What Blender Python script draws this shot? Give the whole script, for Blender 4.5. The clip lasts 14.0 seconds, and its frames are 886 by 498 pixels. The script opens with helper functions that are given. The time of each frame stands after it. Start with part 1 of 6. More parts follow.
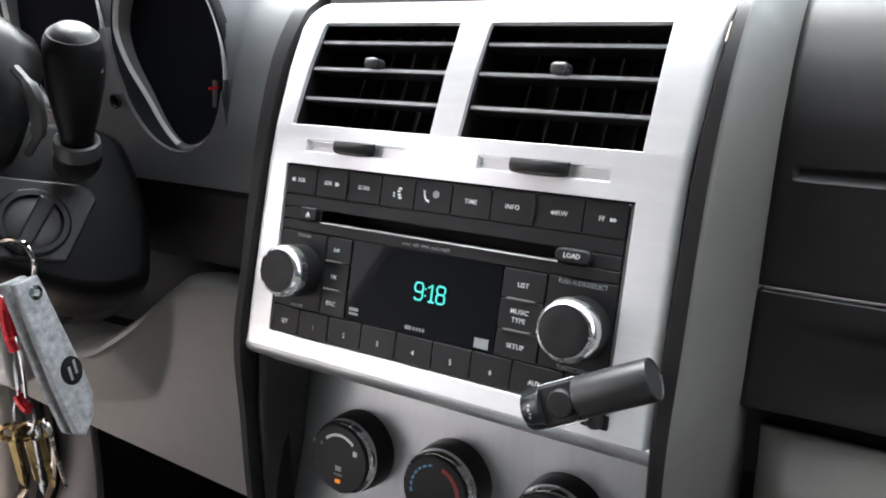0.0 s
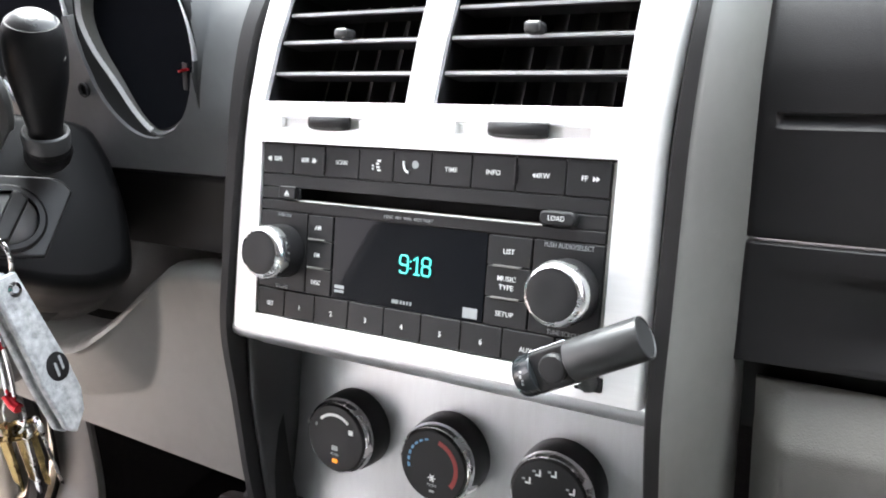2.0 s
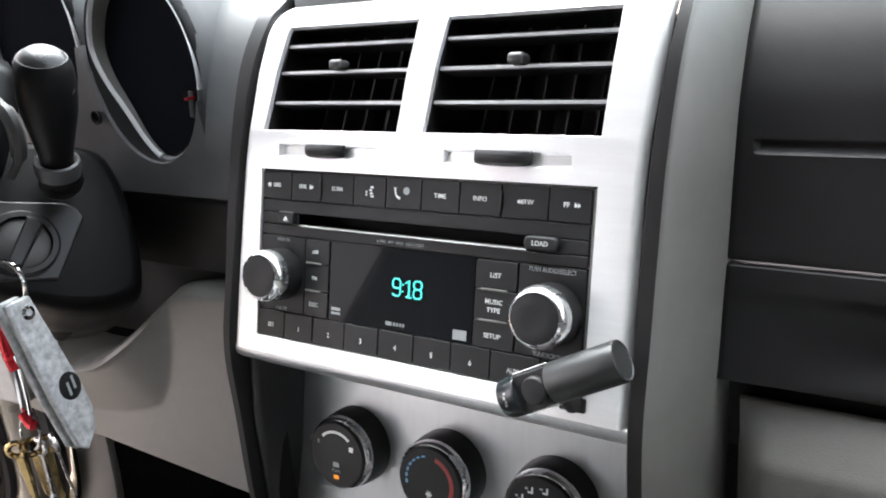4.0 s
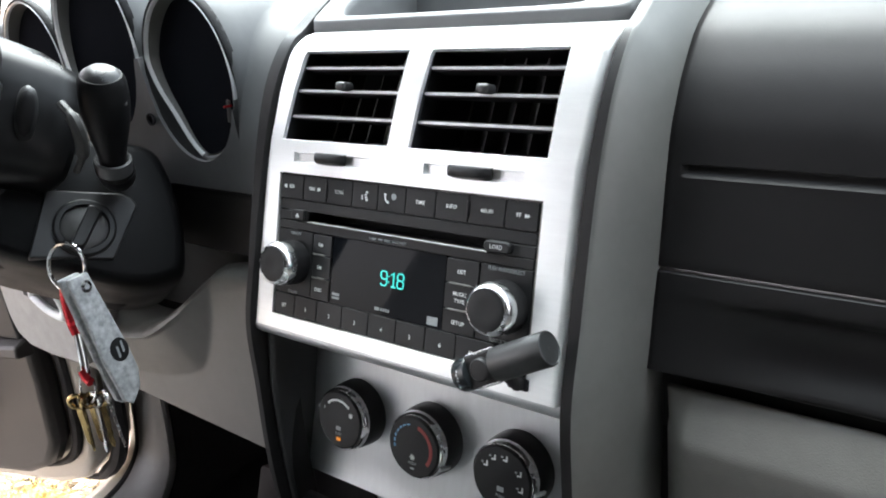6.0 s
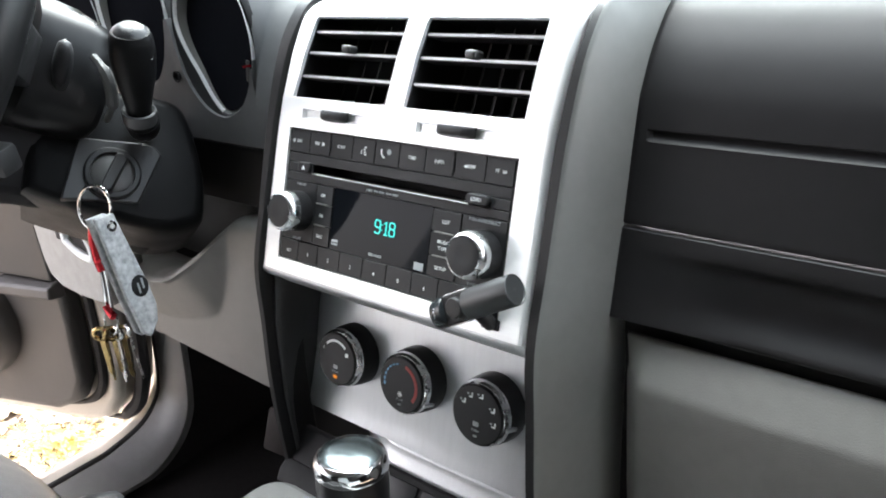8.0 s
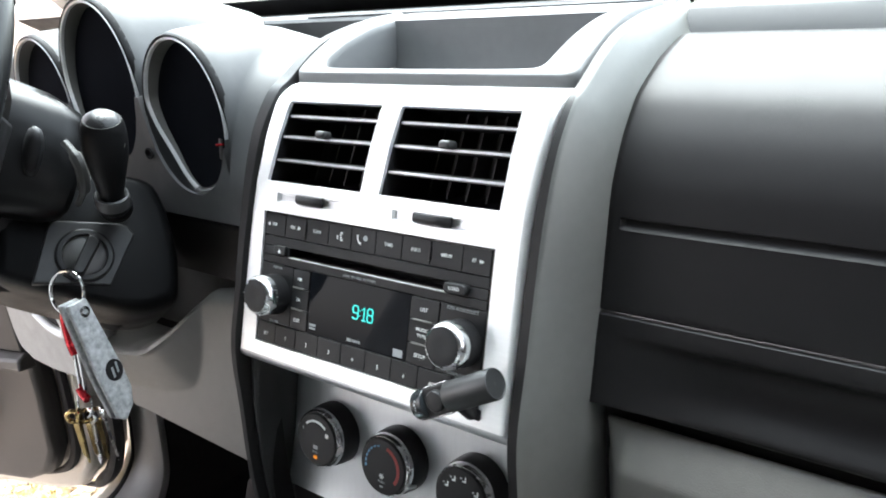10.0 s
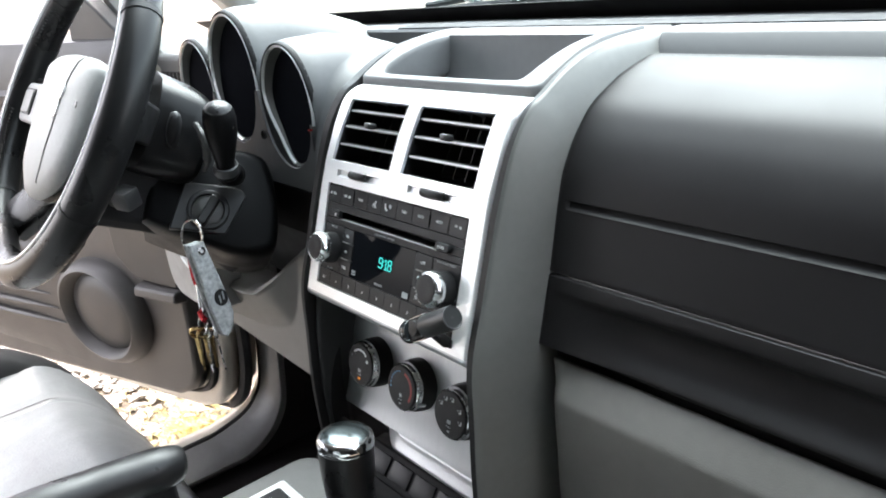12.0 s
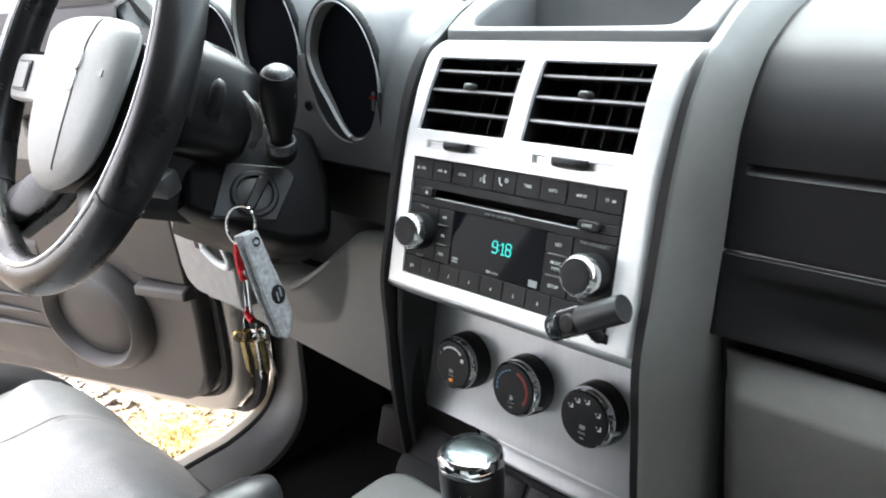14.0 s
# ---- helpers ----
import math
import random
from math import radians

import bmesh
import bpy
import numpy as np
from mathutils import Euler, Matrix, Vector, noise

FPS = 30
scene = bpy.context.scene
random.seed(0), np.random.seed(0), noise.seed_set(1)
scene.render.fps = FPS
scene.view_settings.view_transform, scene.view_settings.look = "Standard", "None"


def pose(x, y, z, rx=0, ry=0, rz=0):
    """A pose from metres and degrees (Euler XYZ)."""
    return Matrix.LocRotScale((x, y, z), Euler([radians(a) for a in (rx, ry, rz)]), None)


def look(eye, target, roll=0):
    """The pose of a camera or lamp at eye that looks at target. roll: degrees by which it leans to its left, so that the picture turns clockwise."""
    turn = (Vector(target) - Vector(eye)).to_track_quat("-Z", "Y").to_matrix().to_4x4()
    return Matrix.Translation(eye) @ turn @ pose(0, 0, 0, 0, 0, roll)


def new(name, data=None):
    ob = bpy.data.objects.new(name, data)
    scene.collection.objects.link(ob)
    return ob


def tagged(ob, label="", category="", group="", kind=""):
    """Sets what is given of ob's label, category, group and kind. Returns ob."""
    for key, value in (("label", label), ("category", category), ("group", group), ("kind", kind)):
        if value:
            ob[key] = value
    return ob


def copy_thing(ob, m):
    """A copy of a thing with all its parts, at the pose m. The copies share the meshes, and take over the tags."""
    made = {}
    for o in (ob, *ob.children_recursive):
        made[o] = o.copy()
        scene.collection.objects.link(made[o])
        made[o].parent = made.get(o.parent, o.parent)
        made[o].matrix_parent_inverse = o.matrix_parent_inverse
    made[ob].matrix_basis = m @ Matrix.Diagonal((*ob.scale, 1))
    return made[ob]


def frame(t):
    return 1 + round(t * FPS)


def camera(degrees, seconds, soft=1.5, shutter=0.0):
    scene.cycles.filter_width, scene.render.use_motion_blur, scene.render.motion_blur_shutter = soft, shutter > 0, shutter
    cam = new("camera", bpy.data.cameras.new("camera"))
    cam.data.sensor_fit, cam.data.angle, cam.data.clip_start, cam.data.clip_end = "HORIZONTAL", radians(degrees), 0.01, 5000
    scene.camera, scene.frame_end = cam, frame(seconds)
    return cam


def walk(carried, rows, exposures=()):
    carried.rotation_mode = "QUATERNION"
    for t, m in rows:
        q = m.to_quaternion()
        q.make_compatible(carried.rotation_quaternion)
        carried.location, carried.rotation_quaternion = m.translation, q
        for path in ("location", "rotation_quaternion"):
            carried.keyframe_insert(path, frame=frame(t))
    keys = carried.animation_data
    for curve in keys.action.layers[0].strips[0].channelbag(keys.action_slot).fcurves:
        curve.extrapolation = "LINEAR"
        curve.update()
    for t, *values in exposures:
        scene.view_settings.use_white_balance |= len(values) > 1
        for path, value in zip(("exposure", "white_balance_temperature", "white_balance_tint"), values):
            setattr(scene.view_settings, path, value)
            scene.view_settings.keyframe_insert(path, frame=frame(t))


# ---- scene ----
cam = camera(58.9, 14.0, soft=1.9)
EXPOSURE = 3.1
BRIGHTER = [(0, 0.05), (0.5, 0.08), (1.0, 0.58), (1.5, 0.92), (2.0, 1.0), (2.5, 0.9), (3.0, 0.74), (3.5, 0.58), (6.0, 0.05), (6.5, 0.0), (7.0, 0.48), (7.5, 0.25), (8.0, 0.42), (8.5, 0.6), (11.0, -0.03), (11.5, -0.12), (12.0, 0.0), (12.5, 0.0), (13.0, -0.12), (13.5, 0.12), (14.0, 0.16)]
PATH = [
    (0, (0.192, -0.298, 1.194), (-0.824, 1.284, 0.513), -2.8),
    (0.5, (0.185, -0.296, 1.189), (-0.796, 1.291, 0.469), -3.4),
    (1, (0.184, -0.294, 1.188), (-0.788, 1.286, 0.441), -4.3),
    (1.5, (0.187, -0.291, 1.187), (-0.784, 1.286, 0.432), -5.4),
    (2, (0.192, -0.292, 1.189), (-0.797, 1.281, 0.45), -6.0),
    (2.5, (0.194, -0.293, 1.196), (-0.81, 1.27, 0.453), -6.0),
    (3, (0.195, -0.29, 1.196), (-0.807, 1.282, 0.472), -5.8),
    (3.5, (0.2, -0.289, 1.196), (-0.818, 1.275, 0.478), -6.5),
    (6, (0.282, -0.31, 1.222), (-0.897, 1.132, 0.494), -7.0),
    (6.5, (0.312, -0.318, 1.229), (-0.921, 1.076, 0.496), -6.9),
    (7, (0.355, -0.329, 1.24), (-0.931, 1.029, 0.53), -6.9),
    (7.5, (0.349, -0.33, 1.227), (-0.922, 1.029, 0.494), -6.1),
    (8, (0.328, -0.329, 1.22), (-0.901, 1.047, 0.449), -5.4),
    (8.5, (0.317, -0.317, 1.234), (-0.866, 1.13, 0.522), -6.3),
    (11, (0.34, -0.323, 1.253), (-0.879, 1.1, 0.553), -5.7),
    (11.5, (0.397, -0.325, 1.258), (-0.916, 1.017, 0.567), -5.0),
    (12, (0.499, -0.333, 1.27), (-0.999, 0.803, 0.587), -6.6),
    (12.5, (0.476, -0.356, 1.263), (-1.068, 0.761, 0.656), -5.7),
    (13, (0.412, -0.368, 1.253), (-1.045, 0.829, 0.587), -3.1),
    (13.5, (0.423, -0.353, 1.258), (-1.02, 0.84, 0.554), -4.4),
    (14, (0.347, -0.374, 1.254), (-1.042, 0.855, 0.507), -7.4),
]
BALANCE = [(0, 6930, 22), (3.5, 6950, 22), (6.0, 6750, 18), (8.5, 6750, 18), (11.0, 6620, 16), (14.0, 6660, 16)]


def balance(t):
    times, warmth, tint = zip(*BALANCE)
    return float(np.interp(t, times, warmth)), float(np.interp(t, times, tint))


walk(cam, [(t, look(eye, target, roll)) for t, eye, target, roll in PATH], [(t, EXPOSURE + e, *balance(t)) for t, e in BRIGHTER])

# ---------------------------------------------------------------- light
world = bpy.data.worlds.new("world")
scene.world = world
world.use_nodes = True
wn = world.node_tree.nodes
wl = world.node_tree.links
sky = wn.new("ShaderNodeTexSky")
sky.sky_type = "NISHITA"
sky.sun_disc = False
sky.sun_elevation = radians(59)
sky.sun_rotation = radians(-33)
sky.air_density, sky.dust_density, sky.ozone_density = 1.0, 2.0, 1.0
soft = wn.new("ShaderNodeHueSaturation")
soft.inputs["Saturation"].default_value = 0.22
wl.new(sky.outputs["Color"], soft.inputs["Color"])
wl.new(soft.outputs["Color"], wn["Background"].inputs["Color"])
wn["Background"].inputs["Strength"].default_value = 0.15
sun_data = bpy.data.lights.new("sun", "SUN")
sun_data.energy, sun_data.angle, sun_data.color = 1.5, radians(60), (1.0, 0.975, 0.94)
sun = new("sun", sun_data)
sun.matrix_world = look((-1.5, 2.3, 4.6), (0, 0, 0))


# ---------------------------------------------------------------- materials
def material(name, colour, rough=0.5, metal=0.0, vary=0.12, scale=60.0, bump=0.0, bump_scale=900.0,
             second=None, spec=0.5, coat=0.0, stretch=(1, 1, 1), rough_vary=0.08):
    """A surface with mottling at two scales, fine relief and uneven gloss."""
    m = bpy.data.materials.new(name)
    m.use_nodes = True
    n, l = m.node_tree.nodes, m.node_tree.links
    b = n["Principled BSDF"]
    b.inputs["Metallic"].default_value = metal
    b.inputs["Specular IOR Level"].default_value = spec
    b.inputs["Coat Weight"].default_value = coat
    b.inputs["Coat Roughness"].default_value = 0.08
    co = n.new("ShaderNodeTexCoord")
    mp = n.new("ShaderNodeMapping")
    mp.inputs["Scale"].default_value = stretch
    l.new(co.outputs["Object"], mp.inputs["Vector"])
    big = n.new("ShaderNodeTexNoise")
    big.inputs["Scale"].default_value = scale
    big.inputs["Detail"].default_value = 5
    small = n.new("ShaderNodeTexNoise")
    small.inputs["Scale"].default_value = scale * 9
    small.inputs["Detail"].default_value = 3
    for tex in (big, small):
        l.new(mp.outputs["Vector"], tex.inputs["Vector"])
    add = n.new("ShaderNodeMath")
    add.operation = "MULTIPLY_ADD"
    add.inputs[1].default_value = 0.4
    l.new(small.outputs["Fac"], add.inputs[0])
    l.new(big.outputs["Fac"], add.inputs[2])
    ramp = n.new("ShaderNodeMapRange")
    ramp.inputs["From Min"].default_value, ramp.inputs["From Max"].default_value = 0.45, 0.95
    l.new(add.outputs[0], ramp.inputs["Value"])
    mix = n.new("ShaderNodeMix")
    mix.data_type = "RGBA"
    lo = second or tuple(c * (1 - vary) for c in colour)
    mix.inputs["A"].default_value = (*lo, 1)
    mix.inputs["B"].default_value = (*(c * (1 + vary) for c in colour), 1)
    l.new(ramp.outputs["Result"], mix.inputs["Factor"])
    l.new(mix.outputs["Result"], b.inputs["Base Color"])
    rr = n.new("ShaderNodeMapRange")
    rr.inputs["From Min"].default_value, rr.inputs["From Max"].default_value = 0.3, 0.7
    rr.inputs["To Min"].default_value, rr.inputs["To Max"].default_value = max(rough - rough_vary, 0.02), rough + rough_vary
    l.new(big.outputs["Fac"], rr.inputs["Value"])
    l.new(rr.outputs["Result"], b.inputs["Roughness"])
    if bump:
        tex = n.new("ShaderNodeTexNoise")
        tex.inputs["Scale"].default_value = bump_scale
        tex.inputs["Detail"].default_value = 2
        l.new(mp.outputs["Vector"], tex.inputs["Vector"])
        bp = n.new("ShaderNodeBump")
        bp.inputs["Strength"].default_value = bump
        bp.inputs["Distance"].default_value = 0.001
        l.new(tex.outputs["Fac"], bp.inputs["Height"])
        l.new(bp.outputs["Normal"], b.inputs["Normal"])
    return m


def glow(name, colour, strength):
    m = bpy.data.materials.new(name)
    m.use_nodes = True
    b = m.node_tree.nodes["Principled BSDF"]
    b.inputs["Base Color"].default_value = (*[c * 0.2 for c in colour], 1)
    b.inputs["Emission Color"].default_value = (*colour, 1)
    b.inputs["Emission Strength"].default_value = strength
    return m


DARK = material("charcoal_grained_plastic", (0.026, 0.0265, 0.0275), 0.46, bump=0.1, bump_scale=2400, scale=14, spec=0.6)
PAD = material("black_soft_dash_pad", (0.0132, 0.0124, 0.0130), 0.45, bump=0.16, bump_scale=2400, scale=14, spec=0.21, rough_vary=0.04)
HOOD = material("grey_black_hood_plastic", (0.118, 0.120, 0.121), 0.48, bump=0.1, bump_scale=2400, scale=14, spec=0.42, rough_vary=0.04)
LEVER = material("worn_charcoal_lever_cap", (0.012, 0.012, 0.0128), 0.36, bump=0.12, bump_scale=1500, scale=60, spec=0.4, rough_vary=0.12)
# for the unseen ceiling, darker than usual to cut bounced light
HEADLINING = material("mid_grey_headlining_cloth", (0.15, 0.15, 0.145), 0.95, scale=60, bump=0.3, spec=0.1)
PLATE = material("dark_grey_plate_plastic", (0.055, 0.054, 0.053), 0.45, bump=0.1, bump_scale=2000, scale=30)
LOWDASH = material("black_grained_dash_plastic", (0.0115, 0.011, 0.0115), 0.45, bump=0.12, bump_scale=2200, scale=14, spec=0.24)
SLATE = material("dark_grey_lock_plastic", (0.030, 0.030, 0.031), 0.45, bump=0.12, bump_scale=1500, scale=30, spec=0.35)
MATT = material("matt_black_plastic", (0.0046, 0.0046, 0.005), 0.42, bump=0.15, bump_scale=1500, scale=30, spec=0.11)
SHROUD = material("black_shroud_plastic", (0.0046, 0.0046, 0.005), 0.34, bump=0.12, bump_scale=1800, scale=20, spec=0.26)
# chrome whose dark teal reflection is put into the base colour
CAPTOP = material("chrome_with_teal_reflection", (0.34, 0.41, 0.43), 0.2, 1.0, vary=0.05, scale=60, rough_vary=0.04)
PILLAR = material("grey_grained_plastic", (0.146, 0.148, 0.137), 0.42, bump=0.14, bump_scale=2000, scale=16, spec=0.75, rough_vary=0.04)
GREY = material("warm_grey_plastic", (0.138, 0.134, 0.123), 0.5, bump=0.25, bump_scale=1300, scale=12)
BLACK = material("black_plastic", (0.012, 0.012, 0.013), 0.42, spec=0.35, bump=0.15, bump_scale=1500, scale=30)
DEEP = material("black_recess", (0.009, 0.0085, 0.0095), 0.7, scale=40, spec=0.3)
FACE = material("radio_face_plastic", (0.0155, 0.016, 0.017), 0.42, spec=0.25, bump=0.12, bump_scale=2200, scale=40)
RUBBER = material("black_rubber", (0.02, 0.02, 0.021), 0.62, scale=50, bump=0.2)
SILVER = material("brushed_silver_paint", (0.93, 0.93, 0.93), 0.34, 0.5, vary=0.03, scale=30, bump=0.015, bump_scale=700,
                  stretch=(1, 10, 10), rough_vary=0.03)
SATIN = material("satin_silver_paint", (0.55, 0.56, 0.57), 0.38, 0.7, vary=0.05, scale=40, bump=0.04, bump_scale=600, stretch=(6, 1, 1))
CHROME = material("chrome", (0.82, 0.83, 0.84), 0.08, 1.0, vary=0.03, scale=60, rough_vary=0.04)
STEEL = material("worn_steel", (0.55, 0.55, 0.54), 0.25, 1.0, vary=0.15, scale=120, rough_vary=0.1)
BRASS = material("brass", (0.5, 0.35, 0.16), 0.16, 1.0, vary=0.2, scale=150, rough_vary=0.1)
WHITE = material("white_print", (0.78, 0.8, 0.8), 0.6, vary=0.05, scale=300)
DIMINK = material("grey_print", (0.35, 0.37, 0.38), 0.6, vary=0.05, scale=300)
BLUEINK = material("blue_print", (0.12, 0.3, 0.5), 0.55, vary=0.05, scale=300)
REDINK = material("red_print", (0.26, 0.03, 0.028), 0.55, vary=0.05, scale=300)
SCREEN = material("glossy_black_screen", (0.006, 0.007, 0.009), 0.04, vary=0.1, scale=10, spec=0.06, rough_vary=0.02)
LEATHER = material("grey_leather", (0.33, 0.345, 0.345), 0.40, bump=0.5, bump_scale=420, scale=18, vary=0.14)
BLACKLEATHER = material("black_leather", (0.0095, 0.0095, 0.010), 0.3, spec=0.32, bump=0.08, bump_scale=900, scale=25)
HUB = material("grey_airbag_cover", (0.35, 0.35, 0.342), 0.48, bump=0.25, bump_scale=1200, scale=20)
FELT = material("grey_felt", (0.42, 0.435, 0.44), 0.95, vary=0.4, scale=220, bump=0.8, bump_scale=900, spec=0.1)
REDMETAL = material("red_anodised_metal", (0.55, 0.02, 0.03), 0.25, 0.6, vary=0.1, scale=90)
BODY = material("beige_metallic_car_paint", (0.58, 0.54, 0.47), 0.35, 0.2, vary=0.05, scale=30, coat=0.6)
CARPET = material("black_carpet", (0.009, 0.0082, 0.0082), 0.95, vary=0.4, scale=120, bump=1.0, bump_scale=700, spec=0.1)
LINER = material("grey_headliner", (0.34, 0.33, 0.31), 0.9, scale=60, bump=0.3)
GROUND = material("brown_gravel_ground", (0.20, 0.165, 0.12), 0.9, second=(0.07, 0.052, 0.036), scale=14, bump=0.9, bump_scale=60)
STONE = material("gravel_stone", (0.52, 0.49, 0.44), 0.85, second=(0.12, 0.09, 0.065), scale=18, bump=0.5, bump_scale=200)
STRAW = material("yellow_straw", (0.66, 0.57, 0.28), 0.85, second=(0.45, 0.34, 0.13), scale=30)
DIGITS = glow("teal_display_glow", (0.03, 0.73, 0.66), 0.14)
RING = material("satin_chrome_ring", (0.86, 0.87, 0.88), 0.26, 1.0, vary=0.03, scale=90, rough_vary=0.06)
AMBER = glow("amber_indicator_glow", (1.0, 0.33, 0.02), 0.08)
LENS = material("dark_gauge_lens", (0.0105, 0.0112, 0.0138), 0.4, spec=0.0, vary=0.1, scale=10, rough_vary=0.03)
BARREL = material("graphite_stick_shell", (0.021, 0.022, 0.0225), 0.34, bump=0.05, scale=30, spec=0.5)
SMOKED = material("smoked_clear_plastic", (0.016, 0.019, 0.021), 0.16, spec=0.4, scale=60)
SILL = material("dark_grey_sill_plastic", (0.125, 0.124, 0.120), 0.45, bump=0.2, bump_scale=1500, scale=16, spec=0.6)
TAUPE = material("taupe_door_plastic", (0.058, 0.054, 0.0515), 0.46, bump=0.25, bump_scale=1300, scale=12, spec=0.6)
SIDELEATHER = material("charcoal_shaded_leather", (0.045, 0.046, 0.047), 0.46, bump=0.4, bump_scale=420, scale=18, spec=0.3)
PEDALMAT = material("brown_black_rubber", (0.014, 0.011, 0.0105), 0.7, scale=30, bump=0.3, spec=0.2)

GLASS = bpy.data.materials.new("window_glass")
GLASS.use_nodes = True
gn, gl = GLASS.node_tree.nodes, GLASS.node_tree.links
clear = gn.new("ShaderNodeBsdfTransparent")
clear.inputs["Color"].default_value = (0.77, 0.92, 0.935, 1)
shine = gn.new("ShaderNodeBsdfGlossy")
shine.inputs["Roughness"].default_value = 0.02
gmix = gn.new("ShaderNodeMixShader")
gmix.inputs[0].default_value = 0.05
gl.new(clear.outputs[0], gmix.inputs[1])
gl.new(shine.outputs[0], gmix.inputs[2])
gl.new(gmix.outputs[0], gn["Material Output"].inputs["Surface"])


# ---------------------------------------------------------------- mesh helpers
def finish(bm, angle=38):
    bmesh.ops.recalc_face_normals(bm, faces=bm.faces[:])
    for f in bm.faces:
        f.smooth = True
    for e in bm.edges:
        if len(e.link_faces) == 2 and e.calc_face_angle(0) > radians(angle):
            e.smooth = False


def part(name, bm, mat, parent=None, label="", solid=0.0, bevel=0.0, seg=2, angle=38):
    """Links a bmesh as one mesh object under a thing or a part."""
    finish(bm, angle)
    me = bpy.data.meshes.new(name)
    bm.to_mesh(me)
    bm.free()
    me.materials.append(mat)
    ob = new(name, me)
    if parent is not None:
        ob.parent = parent
        ob.matrix_parent_inverse = PLACE[parent.name].inverted()
    PLACE[ob.name] = Matrix.Identity(4)
    if solid:
        md = ob.modifiers.new("thickness", "SOLIDIFY")
        md.thickness, md.offset = abs(solid), -1 if solid > 0 else 1
        md.use_even_offset = True
    if bevel:
        md = ob.modifiers.new("edge", "BEVEL")
        md.width, md.segments, md.limit_method, md.angle_limit = bevel, seg, "ANGLE", radians(40)
        md.harden_normals = False
    if solid or bevel:
        md = ob.modifiers.new("normals", "WEIGHTED_NORMAL")
        md.keep_sharp = True
    if label:
        tagged(ob, label)
    return ob


PLACE = {}


def thing(name, base, label, category, group="", kind=""):
    ob = new(name)
    ob.empty_display_size = 0.02
    ob.location = base
    PLACE[ob.name] = Matrix.Translation(base)
    return tagged(ob, label, category, group, kind)


def mark(ob, label, category="", group="", kind=""):
    return tagged(ob, label, category, group, kind)


def B():
    return bmesh.new()


def box(bm, centre, size, turn=None, bevel=0.0, seg=2):
    m = Matrix.Translation(centre) @ (turn.to_4x4() if turn else Matrix.Identity(4)) @ Matrix.Diagonal((*size, 1))
    got = bmesh.ops.create_cube(bm, size=1, matrix=m)
    if bevel:
        es = {e for v in got["verts"] for e in v.link_edges}
        bmesh.ops.bevel(bm, geom=list(es), offset=bevel, segments=seg, profile=0.5, affect="EDGES")
    return bm


def sheet(bm, rows, wrap=False):
    """A surface through rows of points."""
    vs = [[bm.verts.new(p) for p in row] for row in rows]
    for a, b in zip(vs, vs[1:]):
        n = len(a)
        for i in range(n if wrap else n - 1):
            j = (i + 1) % n
            bm.faces.new((a[i], a[j], b[j], b[i]))
    return vs


def loft(bm, rings, caps=(True, True)):
    vs = sheet(bm, rings, wrap=True)
    if caps[0]:
        bm.faces.new(vs[0][::-1])
    if caps[1]:
        bm.faces.new(vs[-1])
    return vs


def lathe(bm, prof, m, seg=40, squash=1.0, caps=(True, True)):
    rings = [[m @ Vector((r * math.cos(a), r * squash * math.sin(a), h)) for a in [2 * math.pi * i / seg for i in range(seg)]]
             for r, h in prof]
    return loft(bm, rings, caps)


def smooth_path(pts, steps=8):
    """Catmull-Rom through the points."""
    pts = [Vector(p) for p in pts]
    ext = [pts[0] * 2 - pts[1]] + pts + [pts[-1] * 2 - pts[-2]]
    out = []
    for i in range(1, len(ext) - 2):
        a, b, c, d = ext[i - 1:i + 3]
        for k in range(steps):
            t = k / steps
            out.append(0.5 * ((2 * b) + (c - a) * t + (2 * a - 5 * b + 4 * c - d) * t * t + (3 * b - a - 3 * c + d) * t ** 3))
    return out + [pts[-1]]


def tube(bm, pts, r, seg=10, closed=False, squash=1.0):
    pts = [Vector(p) for p in pts]
    n = len(pts)
    rings = []
    up = Vector((0.13, 0.21, 0.97))
    for i, p in enumerate(pts):
        d = (pts[(i + 1) % n] - pts[i - 1]) if closed else (pts[min(i + 1, n - 1)] - pts[max(i - 1, 0)])
        d.normalize()
        u = (up - d * up.dot(d)).normalized()
        up = u
        v = d.cross(u)
        rr = r[i] if isinstance(r, (list, tuple)) else r
        rings.append([p + rr * (math.cos(a) * u + squash * math.sin(a) * v) for a in [2 * math.pi * k / seg for k in range(seg)]])
    if closed:
        rings.append(rings[0])
        sheet(bm, rings, wrap=True)
        bmesh.ops.remove_doubles(bm, verts=bm.verts[:], dist=1e-6)
    else:
        loft(bm, rings)


def prism(bm, outline, m, d0, d1):
    """A flat plate with the outline in the frame m, from depth d0 to d1."""
    a = [m @ Vector((x, y, d0)) for x, y in outline]
    b = [m @ Vector((x, y, d1)) for x, y in outline]
    loft(bm, [a, b])


def rounded(x0, y0, x1, y1, r, seg=4):
    out = []
    for cx, cy, a0 in ((x1 - r, y1 - r, 0), (x0 + r, y1 - r, 90), (x0 + r, y0 + r, 180), (x1 - r, y0 + r, 270)):
        for k in range(seg + 1):
            a = radians(a0 + 90 * k / seg)
            out.append((cx + r * math.cos(a), cy + r * math.sin(a)))
    return out


def frame_of(origin, right, up):
    right = Vector(right).normalized()
    out = right.cross(Vector(up)).normalized()
    up = out.cross(right)
    m = Matrix((right, up, out)).transposed().to_4x4()
    m.translation = origin
    return m


